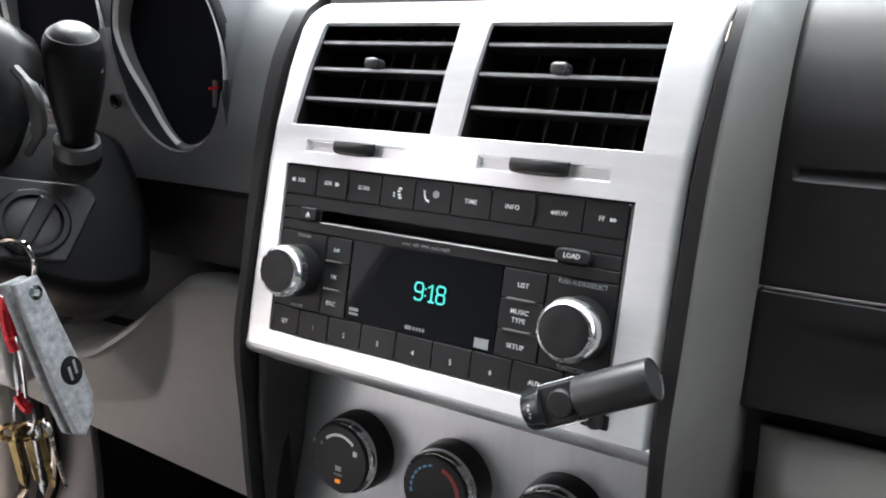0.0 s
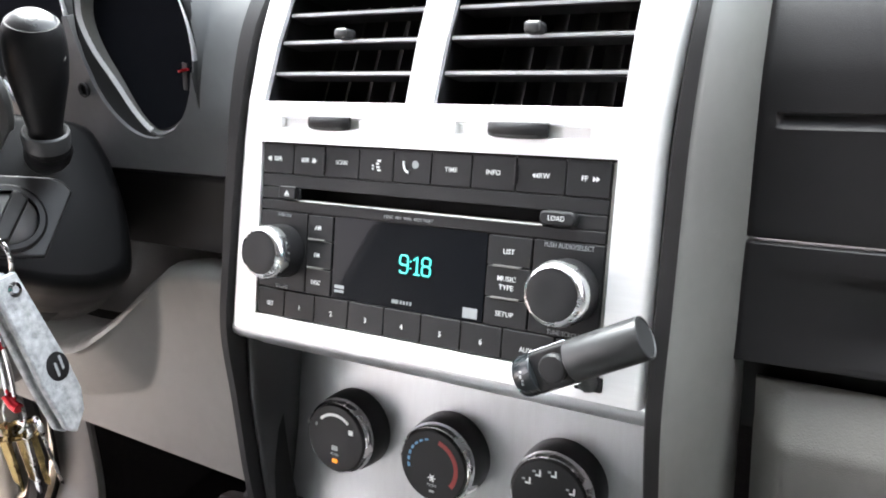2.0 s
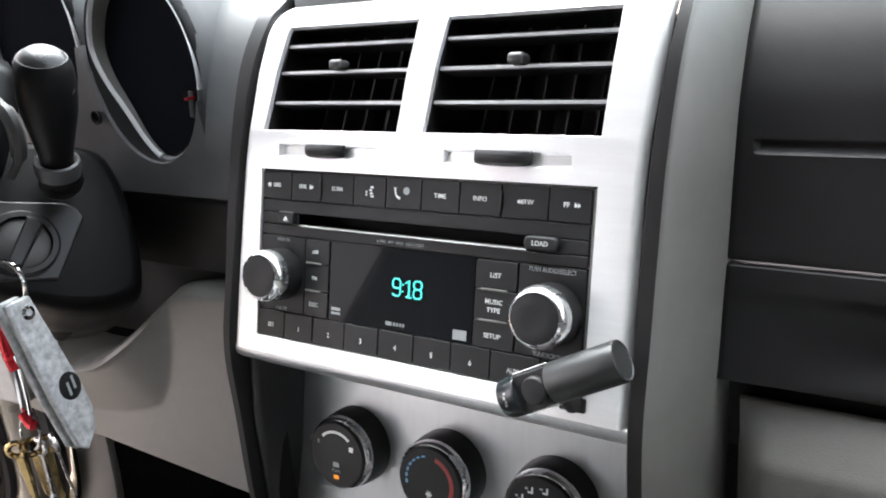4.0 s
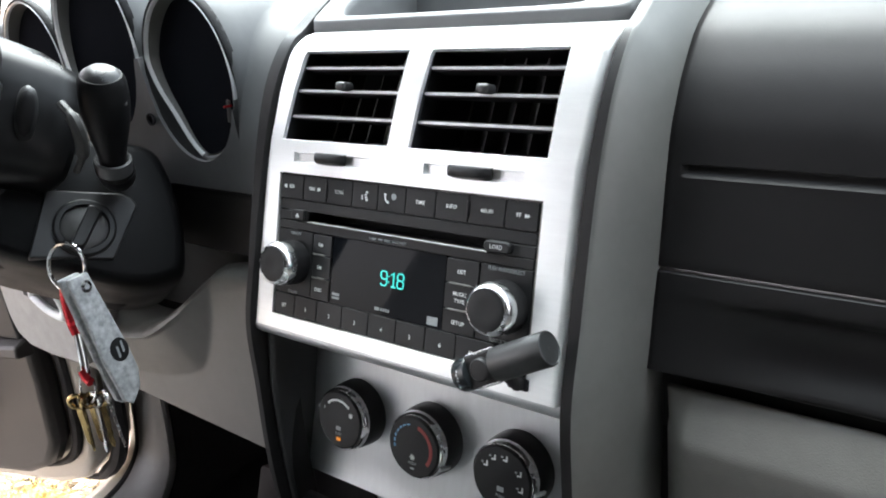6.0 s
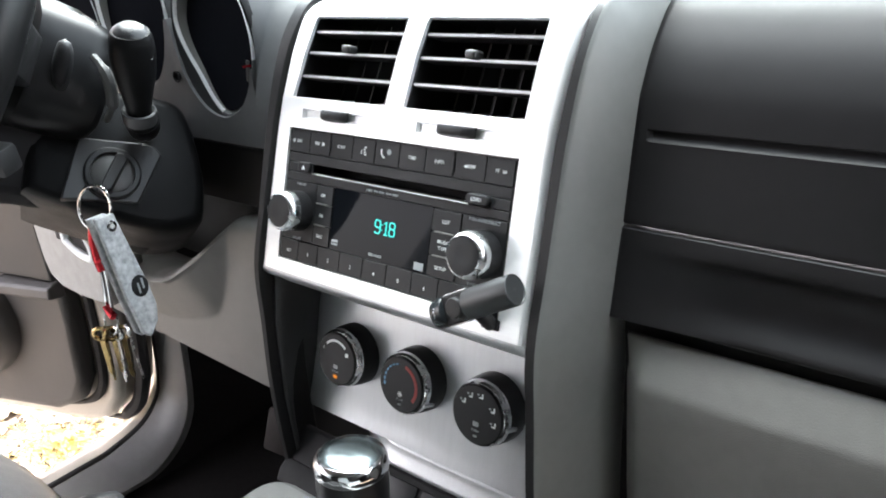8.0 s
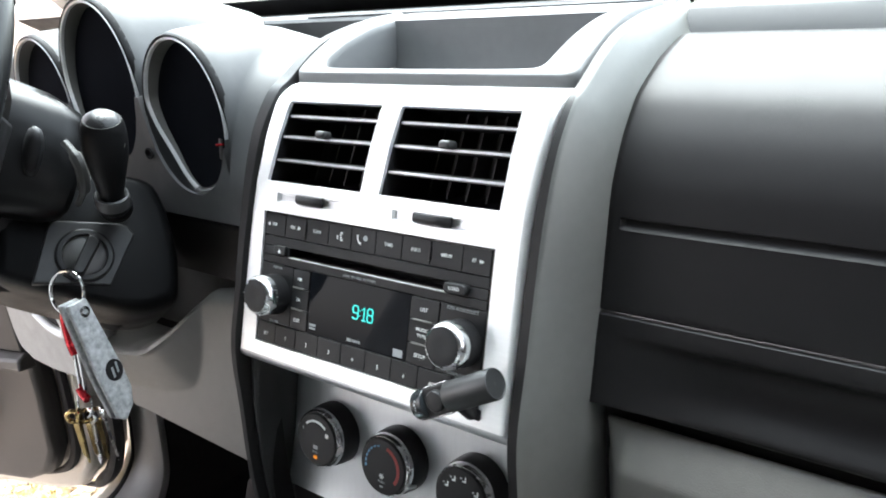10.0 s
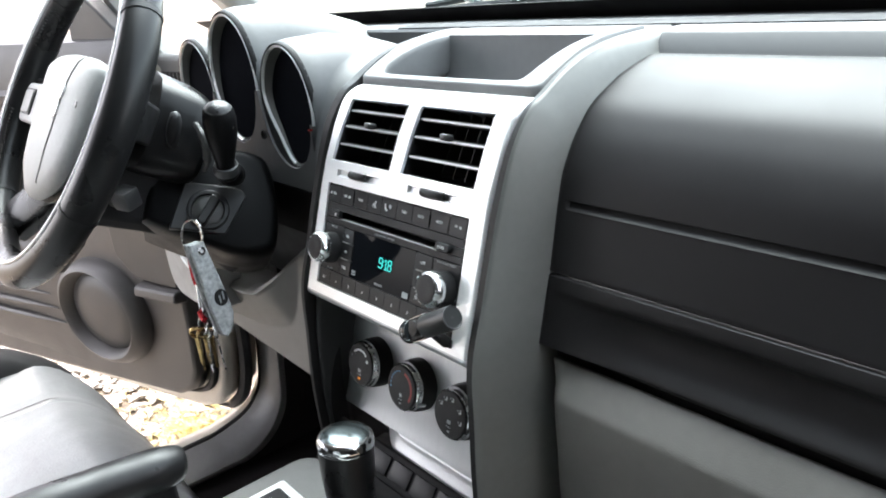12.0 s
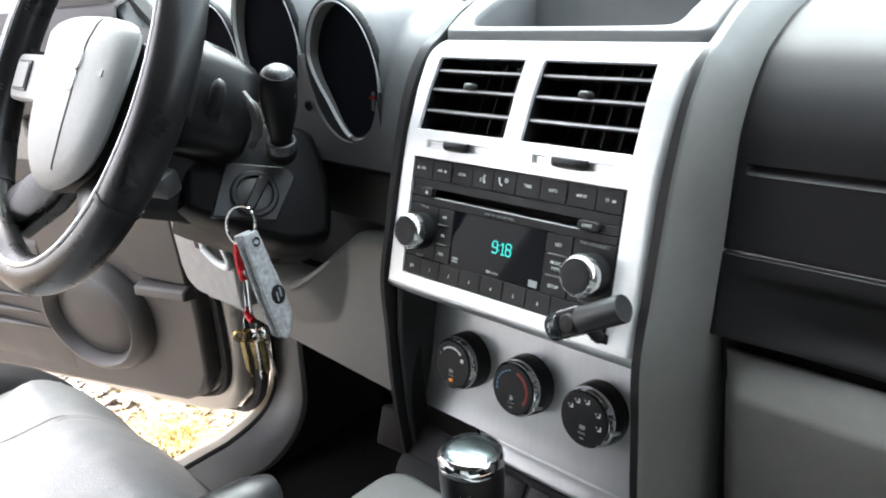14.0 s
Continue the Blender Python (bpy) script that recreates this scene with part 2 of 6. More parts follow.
def letters(name, text, size, m, x, y, d, mat, parent, align="CENTER", squeeze=1.0, bold=0.0):
    """Printed writing on a face, as a thin mesh."""
    cu = bpy.data.curves.new(name, "FONT")
    cu.body, cu.size, cu.align_x, cu.align_y = text, size, align, "CENTER"
    cu.extrude, cu.offset, cu.resolution_u = 0.00008, bold, 2
    tmp = new("lettering_draft", cu)
    me = bpy.data.meshes.new_from_object(tmp.evaluated_get(bpy.context.evaluated_depsgraph_get()))
    bpy.data.objects.remove(tmp)
    me.transform(m @ Matrix.Translation((x, y, d)) @ Matrix.Diagonal((squeeze, 1, 1, 1)))
    me.materials.clear()
    me.materials.append(mat)
    ob = new(name, me)
    ob.parent = parent
    ob.matrix_parent_inverse = PLACE[parent.name].inverted()
    PLACE[ob.name] = Matrix.Identity(4)
    return ob


def bar(name, m, x, y, w, h, d, mat, parent):
    bm = B()
    prism(bm, [(x - w / 2, y - h / 2), (x + w / 2, y - h / 2), (x + w / 2, y + h / 2), (x - w / 2, y + h / 2)], m, d - 0.0003, d + 0.0001)
    return part(name, bm, mat, parent)


def arc_strip(name, m, cx, cy, r, w, a0, a1, d, mat, parent, n=16):
    bm = B()
    sheet(bm, [[m @ Vector((cx + q * math.cos(radians(a0 + (a1 - a0) * i / n)), cy + q * math.sin(radians(a0 + (a1 - a0) * i / n)), d))
                for i in range(n + 1)] for q in (r - w / 2, r + w / 2)])
    return part(name, bm, mat, parent, solid=0.0002)


def lerp(a, b, t):
    return a + (b - a) * t


def along(poly, t):
    """Piecewise-linear reading of (key, value...) rows."""
    for p, q in zip(poly, poly[1:]):
        if t <= q[0]:
            k = 0 if q[0] == p[0] else max(0.0, (t - p[0]) / (q[0] - p[0]))
            return [lerp(u, v, k) for u, v in zip(p[1:], q[1:])]
    return list(poly[-1][1:])


# frame of the centre stack's face: x across, y up the slope, z out of it
TILT = 18.54
ST = frame_of((0, 0, 1.10), (1, 0, 0), (0, math.sin(radians(TILT)), math.cos(radians(TILT))))


def on(x, y, d=0.0, m=ST):
    return m @ Vector((x, y, d))


# ---------------------------------------------------------------- ground and the closed shell of the car
bm = B()
n = 40
sheet(bm, [[(-60 + 120 * (i / n), -60 + 120 * (j / n), 0.15) for i in range(n + 1)] for j in range(n + 1)])
mark(part("ground", bm, GROUND), "pale gravel and dry grass ground outside the open door", "ground", kind="structure")

rng = random.Random(4)


def pebble_field(name, count, area, sizes, mat, label, flat=0.6):
    verts, faces = [], []
    for _ in range(count):
        x, y = rng.uniform(area[0], area[1]), rng.uniform(area[2], area[3])
        s = rng.uniform(*sizes)
        turn = Euler((rng.uniform(-.5, .5), rng.uniform(-.5, .5), rng.uniform(0, 6.3))).to_matrix()
        base = len(verts)
        for px, py, pz in ((1, 0, 0), (.3, .8, .1), (-.8, .5, 0), (-.7, -.6, .1), (.4, -.8, 0), (.1, .1, 1), (0, 0, -.7)):
            j = 1 + rng.uniform(-.25, .25)
            v = turn @ Vector((px * s * j, py * s * j * .8, pz * s * flat))
            verts.append((x + v.x, y + v.y, 0.155 + s * .25 + v.z))
        for a, b in ((0, 1), (1, 2), (2, 3), (3, 4), (4, 0)):
            faces += [(base + a, base + b, base + 5), (base + b, base + a, base + 6)]
    me = bpy.data.meshes.new(name)
    me.from_pydata(verts, [], faces)
    me.materials.append(mat)
    return tagged(new(name, me), label, "gravel", kind="stuff")


pebble_field("gravel", 9000, (-3.0, -0.8, -0.9, 1.1), (0.010, 0.027), STONE, "loose pale and brown gravel stones on the ground")
blades_v, blades_f = [], []
for _ in range(1500):
    a, q = rng.uniform(0, 6.3), rng.gauss(0, 0.13)
    x, y = -1.38 + 1.5 * q * math.cos(a), 0.2 + q * math.sin(a)
    t, ln = rng.uniform(0, 6.3), rng.uniform(0.02, 0.06)
    dx, dy, w = ln * math.cos(t), ln * math.sin(t), 0.0025
    b0 = len(blades_v)
    z0 = 0.175 + rng.uniform(0, 0.02)
    blades_v += [(x, y, z0), (x + w, y + w, z0 + 0.002), (x + dx, y + dy, z0 + rng.uniform(-0.01, 0.012))]
    blades_f.append((b0, b0 + 1, b0 + 2))
me = bpy.data.meshes.new("dry_grass")
me.from_pydata(blades_v, [], blades_f)
me.materials.append(STRAW)
tagged(new("dry_grass", me), "patch of yellow dry grass on the gravel", "grass", kind="stuff")

# floor, tunnel and bulkhead of the car
bm = B()
box(bm, (0, -0.95, 0.56), (1.14, 2.9, 0.04))
mark(part("floor", bm, CARPET), "black carpeted footwell floor of the car", "floor", kind="structure")
bm = B()
sheet(bm, [[(x, y, z) for x in (-0.57, -0.2, 0.2, 0.57)] for y, z in ((0.26, 0.575), (0.36, 0.62), (0.42, 0.75), (0.43, 1.12))])
mark(part("wall_firewall", bm, CARPET, solid=0.03), "black carpeted bulkhead under the dashboard", "wall", kind="structure")
bm = B()
sheet(bm, [[(x, y, z) for y in (-2.4, -1.2, -0.35, -0.18)] for x, z in ((-0.74, 1.56), (-0.6, 1.63), (0, 1.66), (0.6, 1.63), (0.80, 1.54))])
roof_rows = [[Vector((x * 1.03, y, z + 0.035)) for y in (-2.46, -1.2, -0.35, -0.20)] for x, z in ((-0.76, 1.53), (-0.6, 1.63), (0, 1.66), (0.6, 1.63), (0.80, 1.53))]
mark(part("ceiling", bm, HEADLINING, solid=0.03), "unseen grey fabric headliner, kept dark to cut bounced light", "ceiling", kind="structure")
bm = B()
sheet(bm, roof_rows)
mark(part("wall_roof", bm, BODY, solid=0.004), "beige painted roof of the car", "roof", kind="structure")
# unseen sides and rear, solid up to the roof to cut light from behind
bm = B()
box(bm, (0.76, -0.62, 0.84), (0.06, 1.76, 0.56), bevel=0.015)
box(bm, (0.76, -1.27, 1.08), (0.06, 2.36, 1.04), bevel=0.015)
mark(part("wall_passenger_side", bm, DARK), "unseen dark passenger-side door trim and tinted rear side, solid to block light", "wall", kind="structure")
bm = B()
box(bm, (-0.72, -1.86, 1.08), (0.06, 1.16, 1.04), bevel=0.015)
mark(part("wall_rear_driver_side", bm, DARK), "unseen tinted rear side on the driver's side, solid to block light", "wall", kind="structure")
bm = B()
box(bm, (0, -2.43, 1.10), (1.5, 0.06, 1.10), bevel=0.015)
mark(part("wall_rear", bm, DARK), "unseen tinted tailgate closing the cabin, solid to block light", "wall", kind="structure")
for x, nm in ((-0.72, "driver"), (0.76, "passenger")):
    bm = B()
    tube(bm, [(x, -1.24, 0.6), (x, -1.24, 1.1), (x * 0.96, -1.22, 1.56)], 0.045, 8)
    mark(part("trim_centre_pillar", bm, LINER), "grey door pillar trim", "pillar", kind="structure")
bm = B()
loft(bm, [[(0.70 + dx, 0.33 + dy, 1.14) for dx, dy in ((-.04, -.03), (.04, -.03), (.04, .03), (-.04, .03))],
          [(0.60 + dx, -0.2 + dy, 1.60) for dx, dy in ((-.04, -.03), (.04, -.03), (.04, .03), (-.04, .03))]])
mark(part("trim_windscreen_pillar_passenger", bm, LINER, bevel=0.012), "pale grey windscreen pillar trim", "pillar", kind="structure")


# ---------------------------------------------------------------- centre stack: silver bezel with vents
def bezel_depth(s):
    """How far the bezel's face lies behind the flat of the radio, up the slope."""
    return along([(-0.1, 0.0), (0.02, 0.0), (0.05, -0.0025), (0.072, -0.0065), (0.08, -0.0105), (0.086, -0.018), (0.089, -0.024)], s)[0]


BEZ_L = [(-0.0990, -0.1115), (-0.05, -0.1105), (0.0, -0.1085), (0.03, -0.1055), (0.058, -0.103), (0.089, -0.099)]
BEZ_R = [(-0.0990, 0.1130), (0.0, 0.1132), (0.017, 0.1138), (0.045, 0.1160), (0.07, 0.1180), (0.089, 0.1195)]
VENTS = {"left": [(-0.0935, -0.0080), (-0.0845, -0.0025)], "right": [(0.0072, 0.0942), (0.0135, 0.0972)]}
V0, V1 = 0.0205, 0.0745

stack = thing("centre_stack", (0, 0.05, 0.62), "silver-bezelled centre stack with air vents in a grey dashboard", "dashboard console")


bm = B()
ss = [-0.0990, -0.0915, -0.0897, -0.06, -0.03, -0.003, 0.0, 0.0070, 0.0131, V0 - 0.001, V0, 0.03, 0.04, 0.05, 0.06, V1 - 0.003, V1, 0.078, 0.082, 0.086, 0.089]


def vent_x(side, s):
    k = (s - V0) / (V1 - V0)
    return [lerp(VENTS[side][0][i], VENTS[side][1][i], k) for i in (0, 1)]


def breaks(s):
    lx, rx = along(BEZ_L, s)[0], along(BEZ_R, s)[0]
    k = min(max(s, V0), V1)
    a, b = vent_x("left", k)
    c, d = vent_x("right", k)
    if s < V0:
        a, d = -0.0942, 0.0942
        b, c = -0.0080, 0.0072
    return [lx, lx + 0.0012, lx + 0.0028, lx + 0.0045, a, a + 0.012, b - 0.012, b, c, c + 0.012, d - 0.012, d, rx - 0.0045, rx - 0.0028, rx - 0.0012, rx]


grid_v = []
for s in ss:
    row = []
    for i, x in enumerate(breaks(s)):
        edge = {0: -0.004, 1: -0.0012, 2: -0.0002, 13: -0.0002, 14: -0.0012, 15: -0.004}.get(i, 0.0)
        row.append(bm.verts.new(on(x, s, bezel_depth(s) + edge)))
    grid_v.append(row)
for j in range(len(ss) - 1):
    mid = (ss[j] + ss[j + 1]) / 2
    for i in range(15):
        radio_hole = -0.0897 < mid < 0.0 and 4 <= i <= 10
        vent_hole = V0 < mid < V1 and (4 <= i <= 6 or 8 <= i <= 10)
        wheel_hole = 0.0070 < mid < 0.0131 and i in (5, 9)
        if not (radio_hole or vent_hole or wheel_hole):
            bm.faces.new((grid_v[j][i], grid_v[j][i + 1], grid_v[j + 1][i + 1], grid_v[j + 1][i]))
bezel = part("bezel", bm, SILVER, stack, "bright brushed silver bezel", solid=0.0028, bevel=0.0007, angle=50)

# bottom lip of the bezel, folding back under it
bm = B()
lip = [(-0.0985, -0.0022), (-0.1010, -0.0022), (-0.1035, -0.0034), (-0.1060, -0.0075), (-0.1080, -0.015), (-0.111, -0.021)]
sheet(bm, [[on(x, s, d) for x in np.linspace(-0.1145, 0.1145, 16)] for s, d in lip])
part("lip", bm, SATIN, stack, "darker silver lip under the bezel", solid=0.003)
# shadow gap round the radio
for side in (-1, 1):
    bm = B()
    box(bm, on(side * 0.0941, -0.045, -0.012), (0.0006, 0.02, 0.09), ST.to_3x3() @ Euler((radians(-90), 0, 0)).to_matrix())
    part("reveal", bm, DEEP, stack)

for side in ("left", "right"):
    # tunnel of the vent
    bm = B()
    rings = []
    for d, grow in ((-0.0030, 0.0), (-0.02, 0.0), (-0.05, -0.004)):
        a0, b0 = vent_x(side, V0)
        a1, b1 = vent_x(side, V1)
        rings.append([on(a0 - grow, V0 - grow, bezel_depth(V0) + d), on(b0 + grow, V0 - grow, bezel_depth(V0) + d),
                      on(b1 + grow, V1 + grow, bezel_depth(V1) + d), on(a1 - grow, V1 + grow, bezel_depth(V1) + d)])
    loft(bm, rings, (False, True))
    part("vent_duct", bm, BLACK, stack, solid=-0.001, angle=20)
    # upright vanes behind
    for k in range(1, 6):
        t = k / 6
        bm = B()
        p0, p1 = [lerp(*vent_x(side, s), t) for s in (V0, V1)]
        loft(bm, [[on(x + e, s, bezel_depth(s) + d) for e, d in ((-0.0006, -0.029), (0.0006, -0.029), (0.0006, -0.045), (-0.0006, -0.045))]
                  for x, s in ((p0, V0 + .0005), (p1, V1 - .0005))])
        part("upright_vane", bm, DARK, stack)
    # level blades with light front edges
    for q in (0.26, 0.55, 0.81):
        s = lerp(V0, V1, q)
        a, b = vent_x(side, s)
        bm = B()
        prof = [(-0.0050, 0.0012), (-0.0042, 0.0016), (-0.0042, -0.0010), (-0.018, -0.0018), (-0.0185, -0.0006), (-0.010, 0.0022)]
        loft(bm, [[on(x, s + y, bezel_depth(s) + d) for d, y in prof] for x in np.linspace(a + 0.0005, b - 0.0005, 6)])
        part("blade", bm, BLACK, stack)
        bm = B()
        loft(bm, [[on(x, s + y, bezel_depth(s) + d) for d, y in ((-0.0041, 0.0011), (-0.0036, 0.0009), (-0.0036, -0.0003), (-0.0041, -0.0005))] for x in (a + 0.0005, b - 0.0005)])
        part("blade_edge", bm, SATIN, stack, "pale front edge of a vent blade")
    s = lerp(V0, V1, 0.555)
    a, b = vent_x(side, s)
    bm = B()
    x = lerp(a, b, 0.49)
    box(bm, on(x, s + 0.0028, bezel_depth(s) - 0.0015), (0.0078, 0.0052, 0.009), ST.to_3x3(), 0.0018, 3)
    part("vent_slider", bm, DARK, stack, "small grey vent slider")
    # thumb wheel below the vent in a shallow recess
    t0, t1 = (-0.0633, -0.0383) if side == "left" else (0.0361, 0.0639)
    bm = B()
    lx0, lx1 = (breaks(0.010)[5], breaks(0.010)[6]) if side == "left" else (breaks(0.010)[9], breaks(0.010)[10])
    loft(bm, [[on(x, y, d) for x, y in ((lx0 - w, 0.0070 - w), (lx1 + w, 0.0070 - w), (lx1 + w, 0.0131 + w), (lx0 - w, 0.0131 + w))] for w, d in ((0.0004, -0.0004), (0.0, -0.0008), (-0.0008, -0.0030))], (False, True))
    part("wheel_recess", bm, SILVER, stack, "shallow silver recess round the thumb wheel")
    bm = B()
    cx, w = (t0 + t1) / 2, t1 - t0
    rings = []
    for k in range(13):
        x = lerp(-w / 2, w / 2, k / 12)
        out = 0.0042 * math.sqrt(max(0.03, 1 - (2 * x / w) ** 2)) + 0.0008
        lens = 0.72 + 0.28 * math.sqrt(max(0, 1 - (2 * x / w) ** 2))
        rings.append([on(cx + x, 0.0104 + y * (lens if y < 0 else 1), d) for y, d in ((-0.0038, 0), (-0.0024, out * 0.8), (-0.0008, out), (0.0008, out), (0.0026, out * 0.8), (0.0032, 0))])
    loft(bm, rings)
    part("thumb_wheel", bm, BLACK, stack, "black ribbed thumb wheel")

# pillars on both sides of the stack: they roll over the crest of the dashboard and run down to the floor
IN = [(0.200, 1.2052), (0.176, 1.2062), (0.150, 1.2062), (0.125, 1.2050), (0.095, 1.200), (0.072, 1.1915), (0.050, 1.1795), (0.0355, 1.1715), (0.0190, 1.149), (0.0050, 1.115), (-0.0055, 1.085),
      (-0.0190, 1.045), (-0.0325, 1.005), (-0.036, 0.96), (-0.040, 0.90), (-0.038, 0.82), (-0.03, 0.72), (-0.02, 0.6)]
OUT = [(0.200, 1.1895), (0.176, 1.1902), (0.158, 1.1908), (0.138, 1.1898), (0.112, 1.1843), (0.087, 1.1705), (0.070, 1.1560), (0.0570, 1.140), (0.0465, 1.121), (0.0395, 1.103), (0.0345, 1.075),
       (0.0310, 1.045), (0.0335, 1.005), (0.035, 0.96), (0.035, 0.90), (0.037, 0.82), (0.04, 0.72), (0.04, 0.6)]
inn = smooth_path([(0, *p) for p in IN], 4)
OUT_RIGHT = [(0.200, 1.1895), (0.176, 1.1905), (0.150, 1.1905), (0.122, 1.1837), (0.104, 1.1783), (0.083, 1.1680), (0.0695, 1.1560), (0.0595, 1.1440), (0.0510, 1.1300), (0.0440, 1.1105),
             (0.0355, 1.0775), (0.0270, 1.045), (0.0145, 1.005), (0.011, 0.96), (0.007, 0.90), (0.005, 0.82), (0.01, 0.72), (0.015, 0.6)]
outt = {1: smooth_path([(0, *p) for p in OUT_RIGHT], 4), -1: smooth_path([(0, *p) for p in OUT], 4)}


def flowing(rows):
    """A smooth reading of x over z through the given (z, x) rows."""
    got = smooth_path([(x, 0, z) for z, x in rows], 8)
    zs, xs = [v.z for v in got], [v.x for v in got]
    return lambda z: float(np.interp(z, zs, xs))


inner_right = flowing([(0.6, 0.1138), (0.99, 0.1138), (1.08, 0.1140), (1.116, 0.1148), (1.143, 0.1168), (1.166, 0.1188), (1.183, 0.1196), (1.21, 0.1185)])
inner_left = flowing([(0.6, 0.112), (0.99, 0.1122), (1.1, 0.1095), (1.15, 0.1045), (1.175, 0.1015), (1.2, 0.104), (1.22, 0.104)])
outer_edge = flowing([(0.6, 0.1360), (0.90, 0.1370), (0.99, 0.1380), (1.05, 0.1386), (1.10, 0.1386), (1.15, 0.1388), (1.19, 0.1380), (1.22, 0.136)])
outer_left = flowing([(0.6, 0.1290), (0.99, 0.1305), (1.05, 0.1330), (1.09, 0.1358), (1.13, 0.1385), (1.16, 0.1392), (1.19, 0.1380), (1.22, 0.136)])
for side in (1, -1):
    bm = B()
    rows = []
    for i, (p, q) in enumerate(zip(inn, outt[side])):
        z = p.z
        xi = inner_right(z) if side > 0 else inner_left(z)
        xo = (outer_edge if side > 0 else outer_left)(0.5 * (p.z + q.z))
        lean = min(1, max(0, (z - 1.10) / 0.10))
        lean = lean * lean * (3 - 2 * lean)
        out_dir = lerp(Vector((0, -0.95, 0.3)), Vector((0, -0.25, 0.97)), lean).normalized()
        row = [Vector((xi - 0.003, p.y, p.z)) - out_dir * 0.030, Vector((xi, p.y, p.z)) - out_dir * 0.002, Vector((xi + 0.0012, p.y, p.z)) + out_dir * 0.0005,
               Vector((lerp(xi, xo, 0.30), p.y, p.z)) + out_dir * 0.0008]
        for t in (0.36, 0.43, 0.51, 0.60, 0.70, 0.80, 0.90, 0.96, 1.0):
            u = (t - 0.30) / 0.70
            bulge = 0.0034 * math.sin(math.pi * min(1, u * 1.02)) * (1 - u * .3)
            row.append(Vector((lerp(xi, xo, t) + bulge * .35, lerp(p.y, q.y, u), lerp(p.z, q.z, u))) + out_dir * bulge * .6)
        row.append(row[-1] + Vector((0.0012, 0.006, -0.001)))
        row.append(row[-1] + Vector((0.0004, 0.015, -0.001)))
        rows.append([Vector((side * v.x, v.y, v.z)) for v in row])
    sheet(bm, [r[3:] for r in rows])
    # driver-side pillar carries its shade as a charcoal colour instead of grey
    part("pillar", bm, PILLAR if side > 0 else DARK, stack, "grained plastic pillar beside the bezel, driver's one darkened as shade", solid=0.004, angle=32)
    # inner side of the pillar: its shade is put into a near-black colour
    bm = B()
    sheet(bm, [r[:4] for r in rows])
    part("pillar_edge_shade", bm, LOWDASH, stack, "inner side of the pillar, with its shade painted dark")

# tray on top
RIM = [(-0.0955, 0.172, 1.2066), (-0.0955, 0.150, 1.2064), (-0.0955, 0.125, 1.2050), (-0.0957, 0.10, 1.2000), (-0.0955, 0.082, 1.1945), (-0.0935, 0.068, 1.1890), (-0.0865, 0.0595, 1.1858),
       (-0.072, 0.0570, 1.1848), (-0.03, 0.0560, 1.1846), (0.03, 0.0560, 1.1846), (0.076, 0.0570, 1.1848), (0.0915, 0.0595, 1.1858), (0.0985, 0.068, 1.1890), (0.1005, 0.082, 1.1945),
       (0.1007, 0.10, 1.2000), (0.1005, 0.125, 1.2050), (0.1005, 0.150, 1.2064), (0.1005, 0.172, 1.2066)]
rim = smooth_path(RIM, 5)
EDGE = [(-0.1045, 0.172, 1.2045), (-0.1045, 0.150, 1.2045), (-0.1045, 0.125, 1.2030), (-0.1040, 0.10, 1.1980), (-0.1035, 0.082, 1.1915), (-0.1025, 0.066, 1.1845), (-0.0985, 0.0530, 1.1785),
        (-0.080, 0.0515, 1.1778), (-0.03, 0.0513, 1.1778), (0.03, 0.0513, 1.1778), (0.090, 0.0515, 1.1778), (0.1165, 0.0530, 1.1785), (0.1188, 0.066, 1.1845), (0.1185, 0.082, 1.1915),
        (0.1180, 0.10, 1.1980), (0.1175, 0.125, 1.2030), (0.1170, 0.150, 1.2045), (0.1170, 0.172, 1.2045)]
edge = smooth_path(EDGE, 5)
bm = B()
rows = []
for i, p in enumerate(rim):
    t = rim[min(i + 1, len(rim) - 1)] - rim[max(i - 1, 0)]
    out = Vector((t.y, -t.x, 0)).normalized()
    q = edge[i]
    rows.append([p + out * o + Vector((0, 0, h)) for o, h in ((-0.0100, -0.034), (-0.0095, -0.006), (-0.0085, -0.0016), (-0.006, -0.0002), (-0.002, 0.0))]
                + [lerp(p, q, t) + Vector((0, 0, h)) for t, h in ((0.25, 0.0014), (0.55, 0.0032), (0.8, 0.0044), (0.94, 0.0042))] + [q - Vector((0, 0, 0.0012)), q - Vector((0, 0, 0.012))])
sheet(bm, rows)
part("tray_surround", bm, HOOD, stack, "smooth dark surround flowing round the storage tray", angle=70)
bm = B()
sheet(bm, [[(x, y, z) for x in np.linspace(-0.089, 0.091, 6)] for y, z in ((0.066, 1.16), (0.138, 1.162), (0.144, 1.18), (0.148, 1.2055))])
part("tray_floor", bm, HOOD, stack, "dark storage tray with a sloped back")
# ---------------------------------------------------------------- radio
radio = thing("car_radio", on(0, -0.045, -0.1), "black double-height car radio with a lit teal clock", "radio")
bm = B()
for x0, y0, x1, y1 in ((-0.0937, -0.0893, 0.0937, -0.0291), (-0.0937, -0.0226, 0.0937, -0.0006), (-0.0937, -0.0290, -0.0682, -0.0227), (0.0648, -0.0290, 0.0937, -0.0227)):
    prism(bm, rounded(x0, y0, x1, y1, 0.0003, 2), ST, -0.03, -0.0040)
part("body", bm, BLACK, radio)
RD = -0.0010
TOP = [-0.0937, -0.0733, -0.0535, -0.0326, -0.0128, 0.0077, 0.0285, 0.0500, 0.0727, 0.0920]


